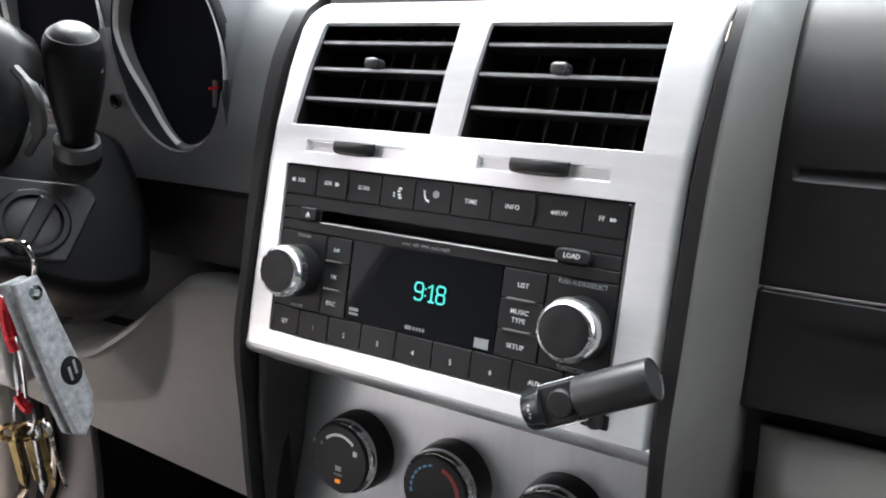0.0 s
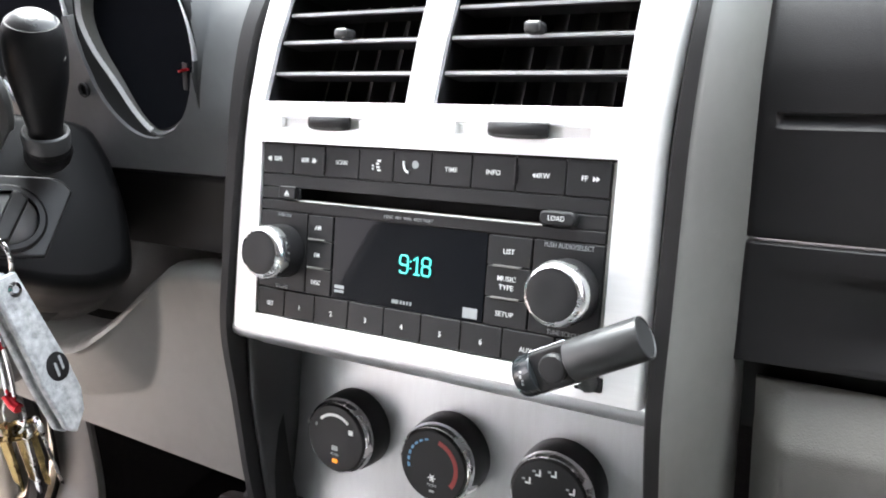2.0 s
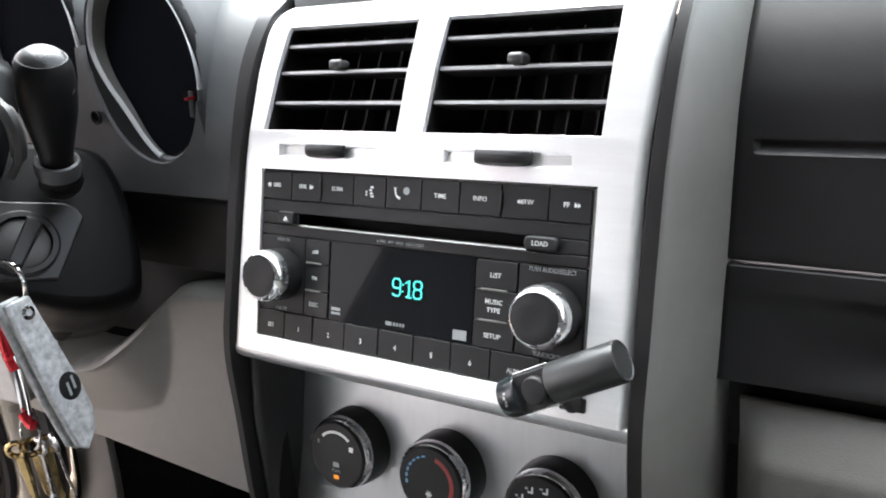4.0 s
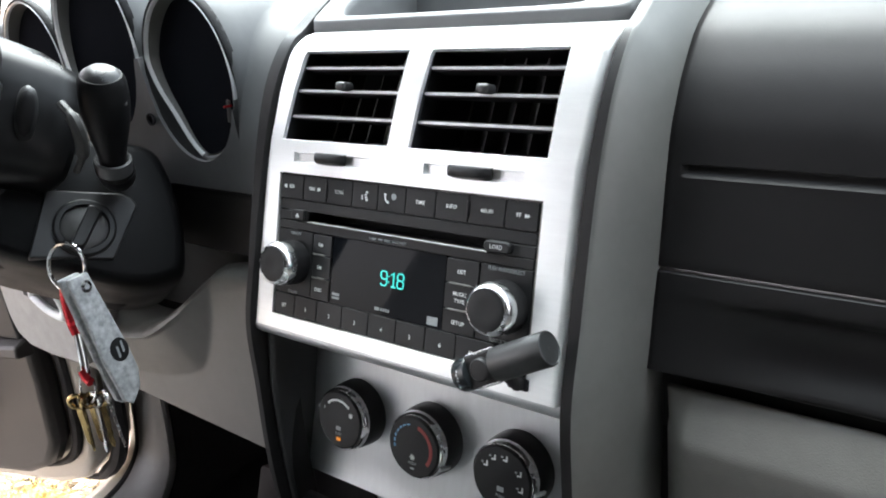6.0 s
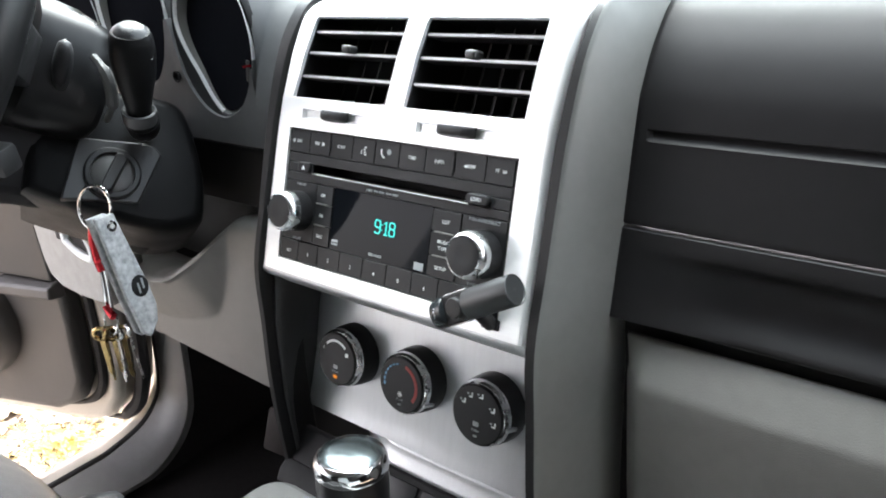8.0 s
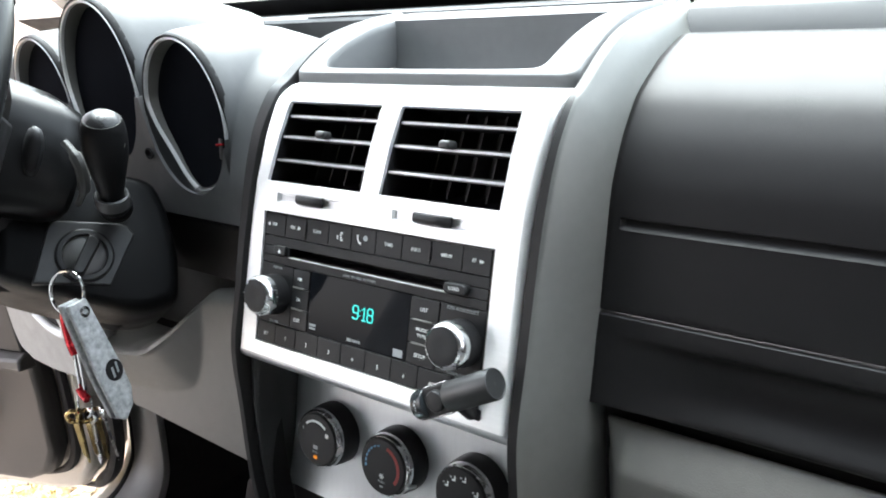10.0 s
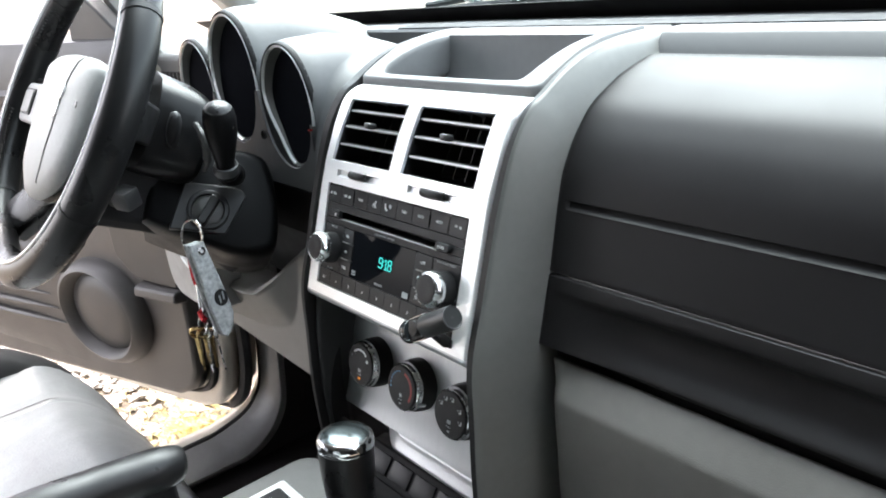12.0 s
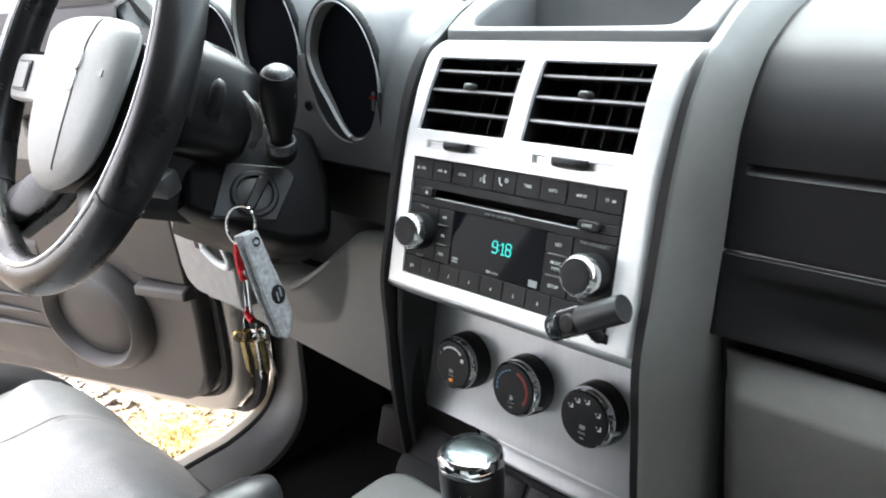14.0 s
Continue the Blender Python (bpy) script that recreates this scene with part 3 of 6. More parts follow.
def key(name, x0, y0, x1, y1, d1, mat=None, r=0.0006, label=""):
    bm = B()
    prism(bm, rounded(x0 + 0.0002, y0 + 0.0002, x1 - 0.0002, y1 - 0.0002, r, 2), ST, -0.006, d1)
    return part(name, bm, mat or FACE, radio, label, bevel=0.0003)


for a, b in zip(TOP, TOP[1:]):
    key("button", a, -0.0158, b, -0.0008, RD)
BOT = [-0.0937, -0.0753, -0.0557, -0.0347, -0.0136, 0.0073, 0.0283, 0.0490, 0.0735]
for a, b in zip(BOT, BOT[1:]):
    key("button", a, -0.0893, b, -0.0752, RD)
key("panel", 0.0735, -0.0893, 0.0920, -0.0752, RD - 0.0004)
key("panel", -0.0937, -0.0345, 0.0920, -0.0291, RD - 0.0003)
key("panel", -0.0937, -0.0226, 0.0920, -0.0160, RD - 0.0003)
key("panel", -0.0937, -0.0290, -0.0680, -0.0227, RD - 0.0003)
key("panel", 0.0640, -0.0290, 0.0920, -0.0227, RD - 0.0003)
key("panel", -0.0937, -0.0750, -0.0625, -0.0347, RD - 0.0003)
key("panel", 0.0605, -0.0750, 0.0920, -0.0347, RD - 0.0003)
key("side_strip", 0.0921, -0.0893, 0.0936, -0.0008, RD - 0.001, PILLAR)
for y0, y1 in ((-0.0475, -0.0350), (-0.0615, -0.0477), (-0.0750, -0.0617)):
    key("button", -0.0622, y0, -0.0462, y1, RD)
for y0, y1 in ((-0.0482, -0.0350), (-0.0622, -0.0484), (-0.0750, -0.0624)):
    key("button", 0.0390, y0, 0.0602, y1, RD)
for x, ys, w in ((-0.056, (-0.0472, -0.0615), 0.0105), (0.0492, (-0.0482, -0.0622), 0.0135)):
    for y in ys:
        bm = B()
        box(bm, on(x, y, RD + 0.0004), (w, 0.0009, 0.0012), ST.to_3x3(), 0.0003)
        part("divider", bm, PILLAR, radio, "raised grey divider bar")
for x, y in ((-0.0535, -0.0085), (0.0500, -0.0085)):
    bm = B()
    box(bm, on(x, y, RD + 0.0003), (0.0016, 0.0085, 0.0016), ST.to_3x3(), 0.0005)
    part("button_rib", bm, BLACK, radio)
# disc slot
bm = B()
prism(bm, rounded(-0.0690, -0.0296, 0.0650, -0.0221, 0.0005), ST, -0.030, -0.022)
part("disc_slot", bm, DEEP, radio, "dark disc slot")
bm = B()
loft(bm, [[on(x, y, d) for y, d in ((-0.0294, -0.006), (-0.0294, -0.0009), (-0.0290, -0.0003), (-0.0284, -0.0009), (-0.0282, -0.006))] for x in (-0.068, -0.03, 0.03, 0.064)])
part("slot_lip", bm, PILLAR, radio, "pale lower edge of the disc slot")
bm = B()
prism(bm, rounded(-0.0805, -0.0283, -0.0695, -0.0218, 0.0012), ST, -0.005, 0.0012)
part("eject_button", bm, FACE, radio, bevel=0.0006)
bm = B()
prism(bm, rounded(0.0632, -0.0285, 0.0795, -0.0222, 0.003), ST, -0.005, 0.0026)
part("load_button", bm, FACE, radio, bevel=0.001)
# display
bm = B()
prism(bm, rounded(-0.0456, -0.0750, 0.0385, -0.0349, 0.0005), ST, -0.005, -0.0016)
part("display", bm, SCREEN, radio, "glossy black display glass")
DD = -0.0014


def clock_digit(strokes, x, y):
    """One character of the clock, as thin rounded strokes on the display."""
    bm = B()
    for line in strokes:
        tube(bm, [on(x + u * 0.0044, y + v * 0.0082, DD + 0.0002) for u, v in line], 0.00048, 6)
    part("clock_digit", bm, DIGITS, radio, "glowing teal clock figure")


clock_digit([[(1, .52), (.82, .46), (.2, .46), (0, .58), (0, .86), (.2, 1), (.8, 1), (1, .86), (1, .16), (.8, 0), (.2, 0), (0, .12)]], -0.0062, -0.0575)
clock_digit([[(0, .26), (0, .34)], [(0, .66), (0, .74)]], -0.0003, -0.0575)
clock_digit([[(0, .8), (.42, 1), (.42, 0)], [(.08, 0), (.76, 0)]], 0.0014, -0.0575)
clock_digit([[(.2, .53), (0, .66), (0, .88), (.2, 1), (.8, 1), (1, .88), (1, .66), (.8, .53), (.2, .53)], [(.2, .53), (0, .4), (0, .12), (.2, 0), (.8, 0), (1, .12), (1, .4), (.8, .53)]], 0.0060, -0.0575)
# knobs
for x in (-0.0775, 0.0775):
    m = ST @ Matrix.Translation((x, -0.0550, 0))
    bm = B()
    lathe(bm, [(0.0136, -0.004), (0.0136, 0.0035), (0.0133, 0.009)], m, 44)
    knob = part("knob", bm, BLACK, radio, "round black volume and tuning knob")
    bm = B()
    lathe(bm, [(0.0134, 0.0088), (0.0136, 0.0105), (0.0131, 0.0142), (0.0119, 0.0165), (0.0109, 0.0170), (0.0107, 0.0162)], m, 44)
    part("knob_ring", bm, RING, knob, "satin chrome knob ring")
    bm = B()
    lathe(bm, [(0.0108, 0.015), (0.0108, 0.0166), (0.0094, 0.0170), (0.005, 0.0168), (0.001, 0.0166)], m, 44)
    part("knob_face", bm, FACE, knob)
# printing
for x, w in ((-0.0847, "SEEK"), (-0.0645, "SEEK")):
    letters("print", w, 0.0029, ST, x + (0.0012 if x < -0.08 else -0.0012), -0.0083, RD + 0.0001, WHITE, radio, squeeze=0.85, bold=0.00001)
for a, b in ((-0.0905, -0.0890), (-0.0585, -0.0600)):
    bm = B()
    for k in (0, 1):
        o = k * 0.0011 * (1 if b > a else -1)
        prism(bm, [(a + o, -0.0083), (b + o, -0.0070), (b + o, -0.0096)][::1 if b > a else -1], ST, RD, RD + 0.0002)
    part("arrow_print", bm, WHITE, radio)
letters("print", "SCAN", 0.0030, ST, -0.0430, -0.0083, RD + 0.0001, WHITE, radio, squeeze=0.9, bold=0.00001)
letters("print", "TIME", 0.0031, ST, 0.0181, -0.0083, RD + 0.0001, WHITE, radio, bold=0.00001)
letters("print", "INFO", 0.0031, ST, 0.0392, -0.0083, RD + 0.0001, WHITE, radio, bold=0.00001)
letters("print", "RW", 0.0031, ST, 0.0630, -0.0083, RD + 0.0001, WHITE, radio, bold=0.00001)
letters("print", "FF", 0.0031, ST, 0.0808, -0.0083, RD + 0.0001, WHITE, radio, bold=0.00001)
for a, sgn in ((0.0575, 1), (0.0872, -1)):
    bm = B()
    for k in (0, 1):
        o = a + k * 0.0014 * sgn
        prism(bm, [(o, -0.0083), (o + 0.0014 * sgn, -0.0072), (o + 0.0014 * sgn, -0.0094)], ST, RD, RD + 0.0002)
    part("arrow_print", bm, WHITE, radio)
# handset and talking-head symbols
bm = B()
pts = [on(-0.0046 + 0.0026 * math.cos(radians(a)), -0.0064 + 0.0042 * math.sin(radians(a)), RD + 0.0002) for a in range(170, 290, 12)]
tube(bm, pts, [0.0009] + [0.0005] * (len(pts) - 2) + [0.0009], 6)
part("handset_print", bm, WHITE, radio)
bm = B()
lathe(bm, [(0.0018, 0), (0.0018, 0.0002)], ST @ Matrix.Translation((-0.0008, -0.0070, RD)), 14)
part("symbol_print", bm, DIMINK, radio)
bm = B()
for k, (dx, dy, w) in enumerate(((0.0016, 0.0022, 0.002), (0.0008, 0.0008, 0.0016), (0.0012, -0.0008, 0.0018), (0.0018, -0.0022, 0.002), (-0.0018, -0.0002, 0.001), (-0.0018, -0.0016, 0.001))):
    prism(bm, rounded(-0.0227 + dx - w / 2, -0.0085 + dy - 0.0005, -0.0227 + dx + w / 2, -0.0085 + dy + 0.0005, 0.0003, 2), ST, RD, RD + 0.0002)
part("symbol_print", bm, WHITE, radio)
for t, y in (("AM", -0.0414), ("FM", -0.0551), ("DISC", -0.0688)):
    letters("print", t, 0.0031, ST, -0.0555, y, RD + 0.0001, WHITE, radio, squeeze=0.9, bold=0.00001)
letters("print", "LIST", 0.0031, ST, 0.0494, -0.0418, RD + 0.0001, WHITE, radio, bold=0.00001)
letters("print", "MUSIC", 0.0031, ST, 0.0492, -0.0537, RD + 0.0001, WHITE, radio, bold=0.00001)
letters("print", "TYPE", 0.0031, ST, 0.0492, -0.0575, RD + 0.0001, WHITE, radio, bold=0.00001)
letters("print", "SETUP", 0.0031, ST, 0.0492, -0.0692, RD + 0.0001, WHITE, radio, bold=0.00001)
for t, x in (("SET", -0.0847), ("1", -0.0652), ("2", -0.0450), ("3", -0.0241), ("4", -0.0032), ("5", 0.0178), ("6", 0.0388), ("AUX", 0.0606)):
    letters("print", t, 0.0036 if len(t) == 1 else 0.0032, ST, x, -0.0832, RD + 0.0001, WHITE, radio, squeeze=0.9, bold=0.00001)
letters("print", "PUSH AUDIO/SELECT", 0.0030, ST, 0.0765, -0.0367, RD + 0.0001, DIMINK, radio, squeeze=0.78)
letters("print", "TUNE/SCROLL", 0.0029, ST, 0.0770, -0.0734, RD + 0.0001, DIMINK, radio, squeeze=0.8)
letters("print", "PUSH ON", 0.0026, ST, -0.0775, -0.0368, RD + 0.0001, DIMINK, radio, squeeze=0.8)
letters("print", "VOLUME", 0.0026, ST, -0.0775, -0.0735, RD + 0.0001, DIMINK, radio, squeeze=0.8)
letters("print", "6 DISC  MP3  WMA  ANTI-THEFT", 0.0021, ST, -0.0031, -0.0322, RD + 0.0001, DIMINK, radio, squeeze=0.9)
letters("print", "LOAD", 0.0031, ST, 0.0712, -0.0254, 0.0027, WHITE, radio, squeeze=0.9, bold=0.00001)
bm = B()
prism(bm, [(-0.0765, -0.0262), (-0.0735, -0.0262), (-0.0750, -0.0240)], ST, 0.0012, 0.0014)
prism(bm, [(-0.0765, -0.0268), (-0.0735, -0.0268), (-0.0735, -0.0265), (-0.0765, -0.0265)], ST, 0.0012, 0.0014)
part("eject_print", bm, WHITE, radio)
bar("logo_bar", ST, -0.0410, -0.0690, 0.0056, 0.0016, DD, DIMINK, radio)
bar("logo_bar", ST, -0.0410, -0.0712, 0.0056, 0.0012, DD, DIMINK, radio)
bar("logo_bar", ST, -0.0078, -0.0716, 0.0036, 0.0018, DD, DIMINK, radio)
for k in range(4):
    bar("logo_bar", ST, -0.0046 + 0.0018 * k, -0.0716, 0.0010, 0.0016, DD, DIMINK, radio)
bar("logo_bar", ST, 0.0322, -0.0713, 0.0072, 0.0046, DD, DIMINK, radio)

# memory stick in the socket beside the radio's corner
usb = thing("usb_stick", on(0.0925, -0.0915, 0.0), "black and clear swivel memory stick plugged in beside the radio", "memory stick")
bm = B()
prism(bm, rounded(0.0845, -0.0945, 0.0960, -0.0885, 0.0006), ST, -0.001, 0.0012)
part("socket", bm, DEEP, usb, "black socket frame")
ua, ub = on(0.0693, -0.0890, 0.0205), on(0.1180, -0.0641, 0.0233)
ax = (ub - ua).normalized()
um = frame_of(ua, ST.to_3x3() @ Vector((0, 0, 1)) - ax * (ST.to_3x3() @ Vector((0, 0, 1))).dot(ax), ax)
um = Matrix((um.col[0].xyz, um.col[2].xyz, ax)).transposed()
um.resize_4x4()
um.translation = ua
ln = (ub - ua).length
bm = B()
lathe(bm, [(0.0076, 0.0232), (0.0082, 0.0236), (0.0084, 0.0246), (0.0084, ln * 0.7), (0.0084, ln - 0.0012), (0.0082, ln - 0.0002), (0.0077, ln), (0.0072, ln - 0.0004)], um, 40)
barrel = part("barrel", bm, BARREL, usb, "round graphite grey barrel")
bm = B()
lathe(bm, [(0.0073, ln - 0.003), (0.0073, ln - 0.0006), (0.001, ln - 0.0004)], um, 32)
part("end_disc", bm, PLATE, barrel, "flat grey disc in the barrel's end")
bm = B()
lathe(bm, [(0.0066, 0.0), (0.0080, 0.0005), (0.0086, 0.0022), (0.0086, 0.0082), (0.0082, 0.0086)], um, 36)
cap = part("end_cap", bm, SMOKED, usb, "smoked clear plastic end cap")
for a, w, h in ((-18, 7, 0.0040), (-8, 5, 0.0046), (1, 9, 0.0042), (14, 6, 0.0047)):
    bm = B()
    sheet(bm, [[um @ Vector((0.00868 * math.cos(radians(a + da)), 0.00868 * math.sin(radians(a + da)), h + dh)) for da in (0, w * 0.5, w)] for dh in (-0.0005, 0.0005)])
    part("print_bar", bm, DIMINK, cap, "pale unreadable print")
bm = B()
loft(bm, [[um @ Vector((x, y, h)) for x, y in ((-0.0055, -0.0078), (0.0045, -0.0078), (0.0045, 0.0078), (-0.0055, 0.0078))] for h in (0.0080, 0.0238)])
part("core", bm, BLACK, usb, "flat black core", bevel=0.0008)
for side in (-1, 1):
    bm = B()
    loft(bm, [[um @ Vector((x, side * y, h)) for x, y in ((0.0006, 0.0081), (0.0022, 0.0081), (0.0022, 0.0089), (0.0006, 0.0089))] for h in (0.0078, 0.0242)])
    part("clip_arm", bm, CHROME, usb, "bright metal clip arm", bevel=0.0003)
bm = B()
hinge = um @ Matrix.Translation((0.0040, 0.0, 0.0178)) @ Matrix.Rotation(radians(90), 4, "Y")
lathe(bm, [(0.0058, 0.0), (0.0058, 0.0032), (0.0050, 0.0040), (0.001, 0.0042)], hinge, 28)
part("hinge_disc", bm, FACE, usb, "round black swivel disc")
bm = B()
pl, pr = on(0.0902, -0.0915, 0.0005), um @ Vector((0, 0, 0.024))
tube(bm, [pl, lerp(pl, pr, 0.5), pr], 0.0042, 10)
part("plug", bm, BLACK, usb)

# ---------------------------------------------------------------- climate panel
CT = 14.0
CL = frame_of((0, 0.0075, 0.9300), (1, 0, 0), (0, math.sin(radians(CT)), math.cos(radians(CT))))
climate = thing("climate_panel", (0, 0.02, 0.87), "silver heater control panel with three black rotary knobs", "control panel")
bm = B()
sheet(bm, [[on(x, s, d, CL) for x in np.linspace(lerp(-0.1225, -0.1075, (s + 0.057) / 0.11), 0.1165, 20)] for s, d in
           ((0.0545, -0.010), (0.0540, -0.0025), (0.0528, -0.0006), (0.014, 0), (-0.036, 0.0), (-0.052, 0.0005), (-0.057, 0.003))])
part("face", bm, SATIN, climate, "satin silver face plate", solid=0.002)
bm = B()
prism(bm, rounded(-0.1075, 0.045, 0.1165, 0.078, 0.001), CL, -0.016, -0.011)
part("gap_backing", bm, DEEP, climate, "black gap above the face plate")


def set_back(x):
    """How far the ledge draws back under the plate towards its driver's end."""
    k = min(1, max(0, (-0.020 - x) / 0.075))
    return 0.034 * k * k * (3 - 2 * k)


bm = B()
ledge_a = CL @ Vector((0, -0.057, 0.003))
sheet(bm, [[(x, lerp(ledge_a.y, -0.0165, t) + 0.0012 * math.sin(math.pi * t ** 0.6) + set_back(x), lerp(ledge_a.z, 0.8590, t)) for x in np.linspace(-0.119, 0.1165, 26)] for t in np.linspace(0, 1, 6)])
part("ledge", bm, SATIN, climate, "satin silver ledge under the knobs", solid=0.004)
bm = B()
rows = []
for z in np.linspace(1.005, 0.72, 14):
    p = along([(-1.01, -0.026), (-0.96, -0.036), (-0.90, -0.040), (-0.82, -0.038), (-0.7, -0.03)], -z)[0]
    xp = along([(-1.01, -0.1045), (-0.975, -0.1075), (-0.87, -0.1225), (-0.70, -0.124)], -z)[0]
    yp = along([(-1.01, 0.018), (-0.95, 0.006), (-0.87, -0.006), (-0.70, -0.01)], -z)[0]
    rows.append([(lerp(-0.1105, xp, t), lerp(p + 0.006, yp + 0.003, t ** 1.6), z) for t in (0, 0.25, 0.5, 0.75, 1.0)])
sheet(bm, rows)
# the cheek continues the driver-side pillar in the same shaded charcoal
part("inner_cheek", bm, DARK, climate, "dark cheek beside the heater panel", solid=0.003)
for k, x in enumerate((-0.0675, -0.0035, 0.0615)):
    m = CL @ Matrix.Translation((x, -0.0022, 0.003)) @ Matrix.Diagonal((0.94, 0.94, 0.86, 1))
    bm = B()
    lathe(bm, [(0.0246, -0.005), (0.0246, 0.002), (0.0240, 0.009), (0.0226, 0.0128)], m, 48)
    knob = part("knob", bm, BLACK, climate, "round black rotary knob with a chrome ring")
    bm = B()
    lathe(bm, [(0.0222, 0.0115), (0.0232, 0.0138), (0.0231, 0.0158), (0.0223, 0.0188), (0.0214, 0.0196), (0.0206, 0.0188)], m, 48)
    part("knob_ring", bm, RING, knob, "thin chrome ring")
    bm = B()
    lathe(bm, [(0.0209, 0.016), (0.0209, 0.0206), (0.0200, 0.0215), (0.010, 0.0217), (0.001, 0.0217)], m, 48)
    part("knob_face", bm, FACE, knob)
    a = (168, -28, -12)[k]
    bm = B()
    mm = m @ Euler((0, 0, radians(a))).to_matrix().to_4x4()
    box(bm, (0, 0, 0), (1, 1, 1))
    bmesh.ops.transform(bm, matrix=mm @ Matrix.Translation((0.0236, 0, 0.0130)) @ Matrix.Rotation(radians(-8), 4, 'Y') @ Matrix.Diagonal((0.0024, 0.0022, 0.0100, 1)), verts=bm.verts[:])
    part("pointer", bm, WHITE, knob, "white pointer mark")
    top = 0.0219
    if k == 0:
        arc_strip("fan_scale_print", m, 0, 0.0, 0.0148, 0.0018, 135, 48, top, WHITE, knob)
        bar("fan_symbol_print", m, 0.0118, 0.0062, 0.003, 0.003, top, WHITE, knob)
        letters("print", "0", 0.0034, m, -0.0138, 0.0065, top, DIMINK, knob)
        bar("symbol_print", m, 0, -0.0060, 0.0045, 0.003, top, DIMINK, knob)
        letters("print", "PUSH", 0.0026, m, 0, -0.0100, top, DIMINK, knob)
        bm = B()
        box(bm, m @ Vector((0.0002, -0.0140, top)), (0.0036, 0.0022, 0.0008), CL.to_3x3(), 0.0003)
        part("indicator_lamp", bm, AMBER, knob, "lit amber indicator")
    elif k == 1:
        for j in range(7):
            arc_strip("cold_scale_print", m, 0, 0, 0.0155, 0.0011 + 0.0001 * j, 100 + 14 * j, 109 + 14 * j, top, BLUEINK, knob, 3)
        arc_strip("warm_scale_print", m, 0, 0, 0.0152, 0.0026, 75, -38, top, REDINK, knob)
        for j in range(3):
            bm = B()
            box(bm, (0, 0, 0), (1, 1, 1))
            bmesh.ops.transform(bm, matrix=m @ Matrix.Translation((0, -0.0070, top)) @ Euler((0, 0, radians(60 * j))).to_matrix().to_4x4() @ Matrix.Diagonal((0.0046, 0.0007, 0.0002, 1)), verts=bm.verts[:])
            part("snow_symbol_print", bm, WHITE, knob)
        letters("print", "PUSH", 0.0026, m, 0, -0.0112, top, DIMINK, knob)
        bar("indicator_print", m, 0, -0.0148, 0.003, 0.0012, top, DIMINK, knob)
    else:
        for j, a in enumerate((150, 118, 82, 30, -12)):
            x0, y0 = 0.0140 * math.cos(radians(a)), 0.0140 * math.sin(radians(a))
            bar("vent_symbol_print", m, x0 + 0.0008, y0 - 0.0008, 0.0030, 0.0009, top, WHITE, knob)
            bar("vent_symbol_print", m, x0 + 0.0018, y0 + 0.0008, 0.0009, 0.0030, top, WHITE, knob)
            bar("vent_symbol_print", m, x0 - 0.0016, y0 + 0.0010, 0.0016, 0.0010, top, DIMINK, knob)
        bar("symbol_print", m, 0, -0.0062, 0.0048, 0.0032, top, DIMINK, knob)
        letters("print", "PUSH", 0.0026, m, 0, -0.0108, top, DIMINK, knob)
        bar("indicator_print", m, 0, -0.0148, 0.003, 0.0012, top, DIMINK, knob)

# ---------------------------------------------------------------- dashboard, passenger side
dash = thing("dashboard", (0.3, 0.2, 0.7), "charcoal and grey grained plastic dashboard", "dashboard")
PAD_TOP = [(0.158, 1.1902), (0.147, 1.1903), (0.122, 1.1845), (0.104, 1.1783), (0.083, 1.1680), (0.0695, 1.1560), (0.0595, 1.1440), (0.0510, 1.1300), (0.0470, 1.1200), (0.0442, 1.1105)]
pad = smooth_path([(0, *p) for p in PAD_TOP], 4)
XR = 0.72


bm = B()
skin = [(p.y, p.z, 0.0) for p in pad] + [(0.0442 + 0.28 * (z - 1.1105), z, dip) for z, dip in ((1.1100, 0.0), (1.1096, 0.0006), (1.1092, 0.0026), (1.1082, 0.0031), (1.1056, 0.0020), (1.1046, 0.0011), (1.1041, 0.0), (1.1036, -0.0004), (1.1028, -0.0002))] + [
        (0.0416, 1.1010, 0.0), (0.0400, 1.0950, 0.0), (0.0382, 1.0880, 0.0), (0.0354, 1.0770, 0.0), (0.0323, 1.0650, 0.0), (0.0314, 1.0615, 0.0), (0.0318, 1.0602, 0.0), (0.0370, 1.0594, 0.0)]
pad_columns = [0.0, 0.004, 0.0075, 0.0085, 0.010, 0.012, 0.03, 0.08, 0.16, 0.28, 0.42, 0.583]
sheet(bm, [[(outer_edge(z) - 0.0006 + c, y + dip * min(1, max(0, (c - 0.0075) / 0.0025)), z) for c in pad_columns] for y, z, dip in skin])
part("upper_pad", bm, PAD, dash, "rounded charcoal pad with one pressed groove", solid=0.004)
bm = B()
SCOOP = [(1.0586, 0.0050), (1.0585, 0.0008), (1.0578, 0.0), (1.0530, 0.0), (1.0495, 0.0003), (1.0475, 0.0016), (1.0455, 0.0046), (1.0430, 0.0082), (1.0390, 0.0112), (1.0340, 0.0130), (1.0290, 0.0132), (1.0240, 0.0120), (1.0200, 0.0098), (1.0160, 0.0068),
         (1.0130, 0.0044), (1.0112, 0.0037), (1.0100, 0.0038), (1.0082, 0.0050), (1.0068, 0.0095), (1.0062, 0.0160), (1.0055, 0.0300)]
scoop_rows = []
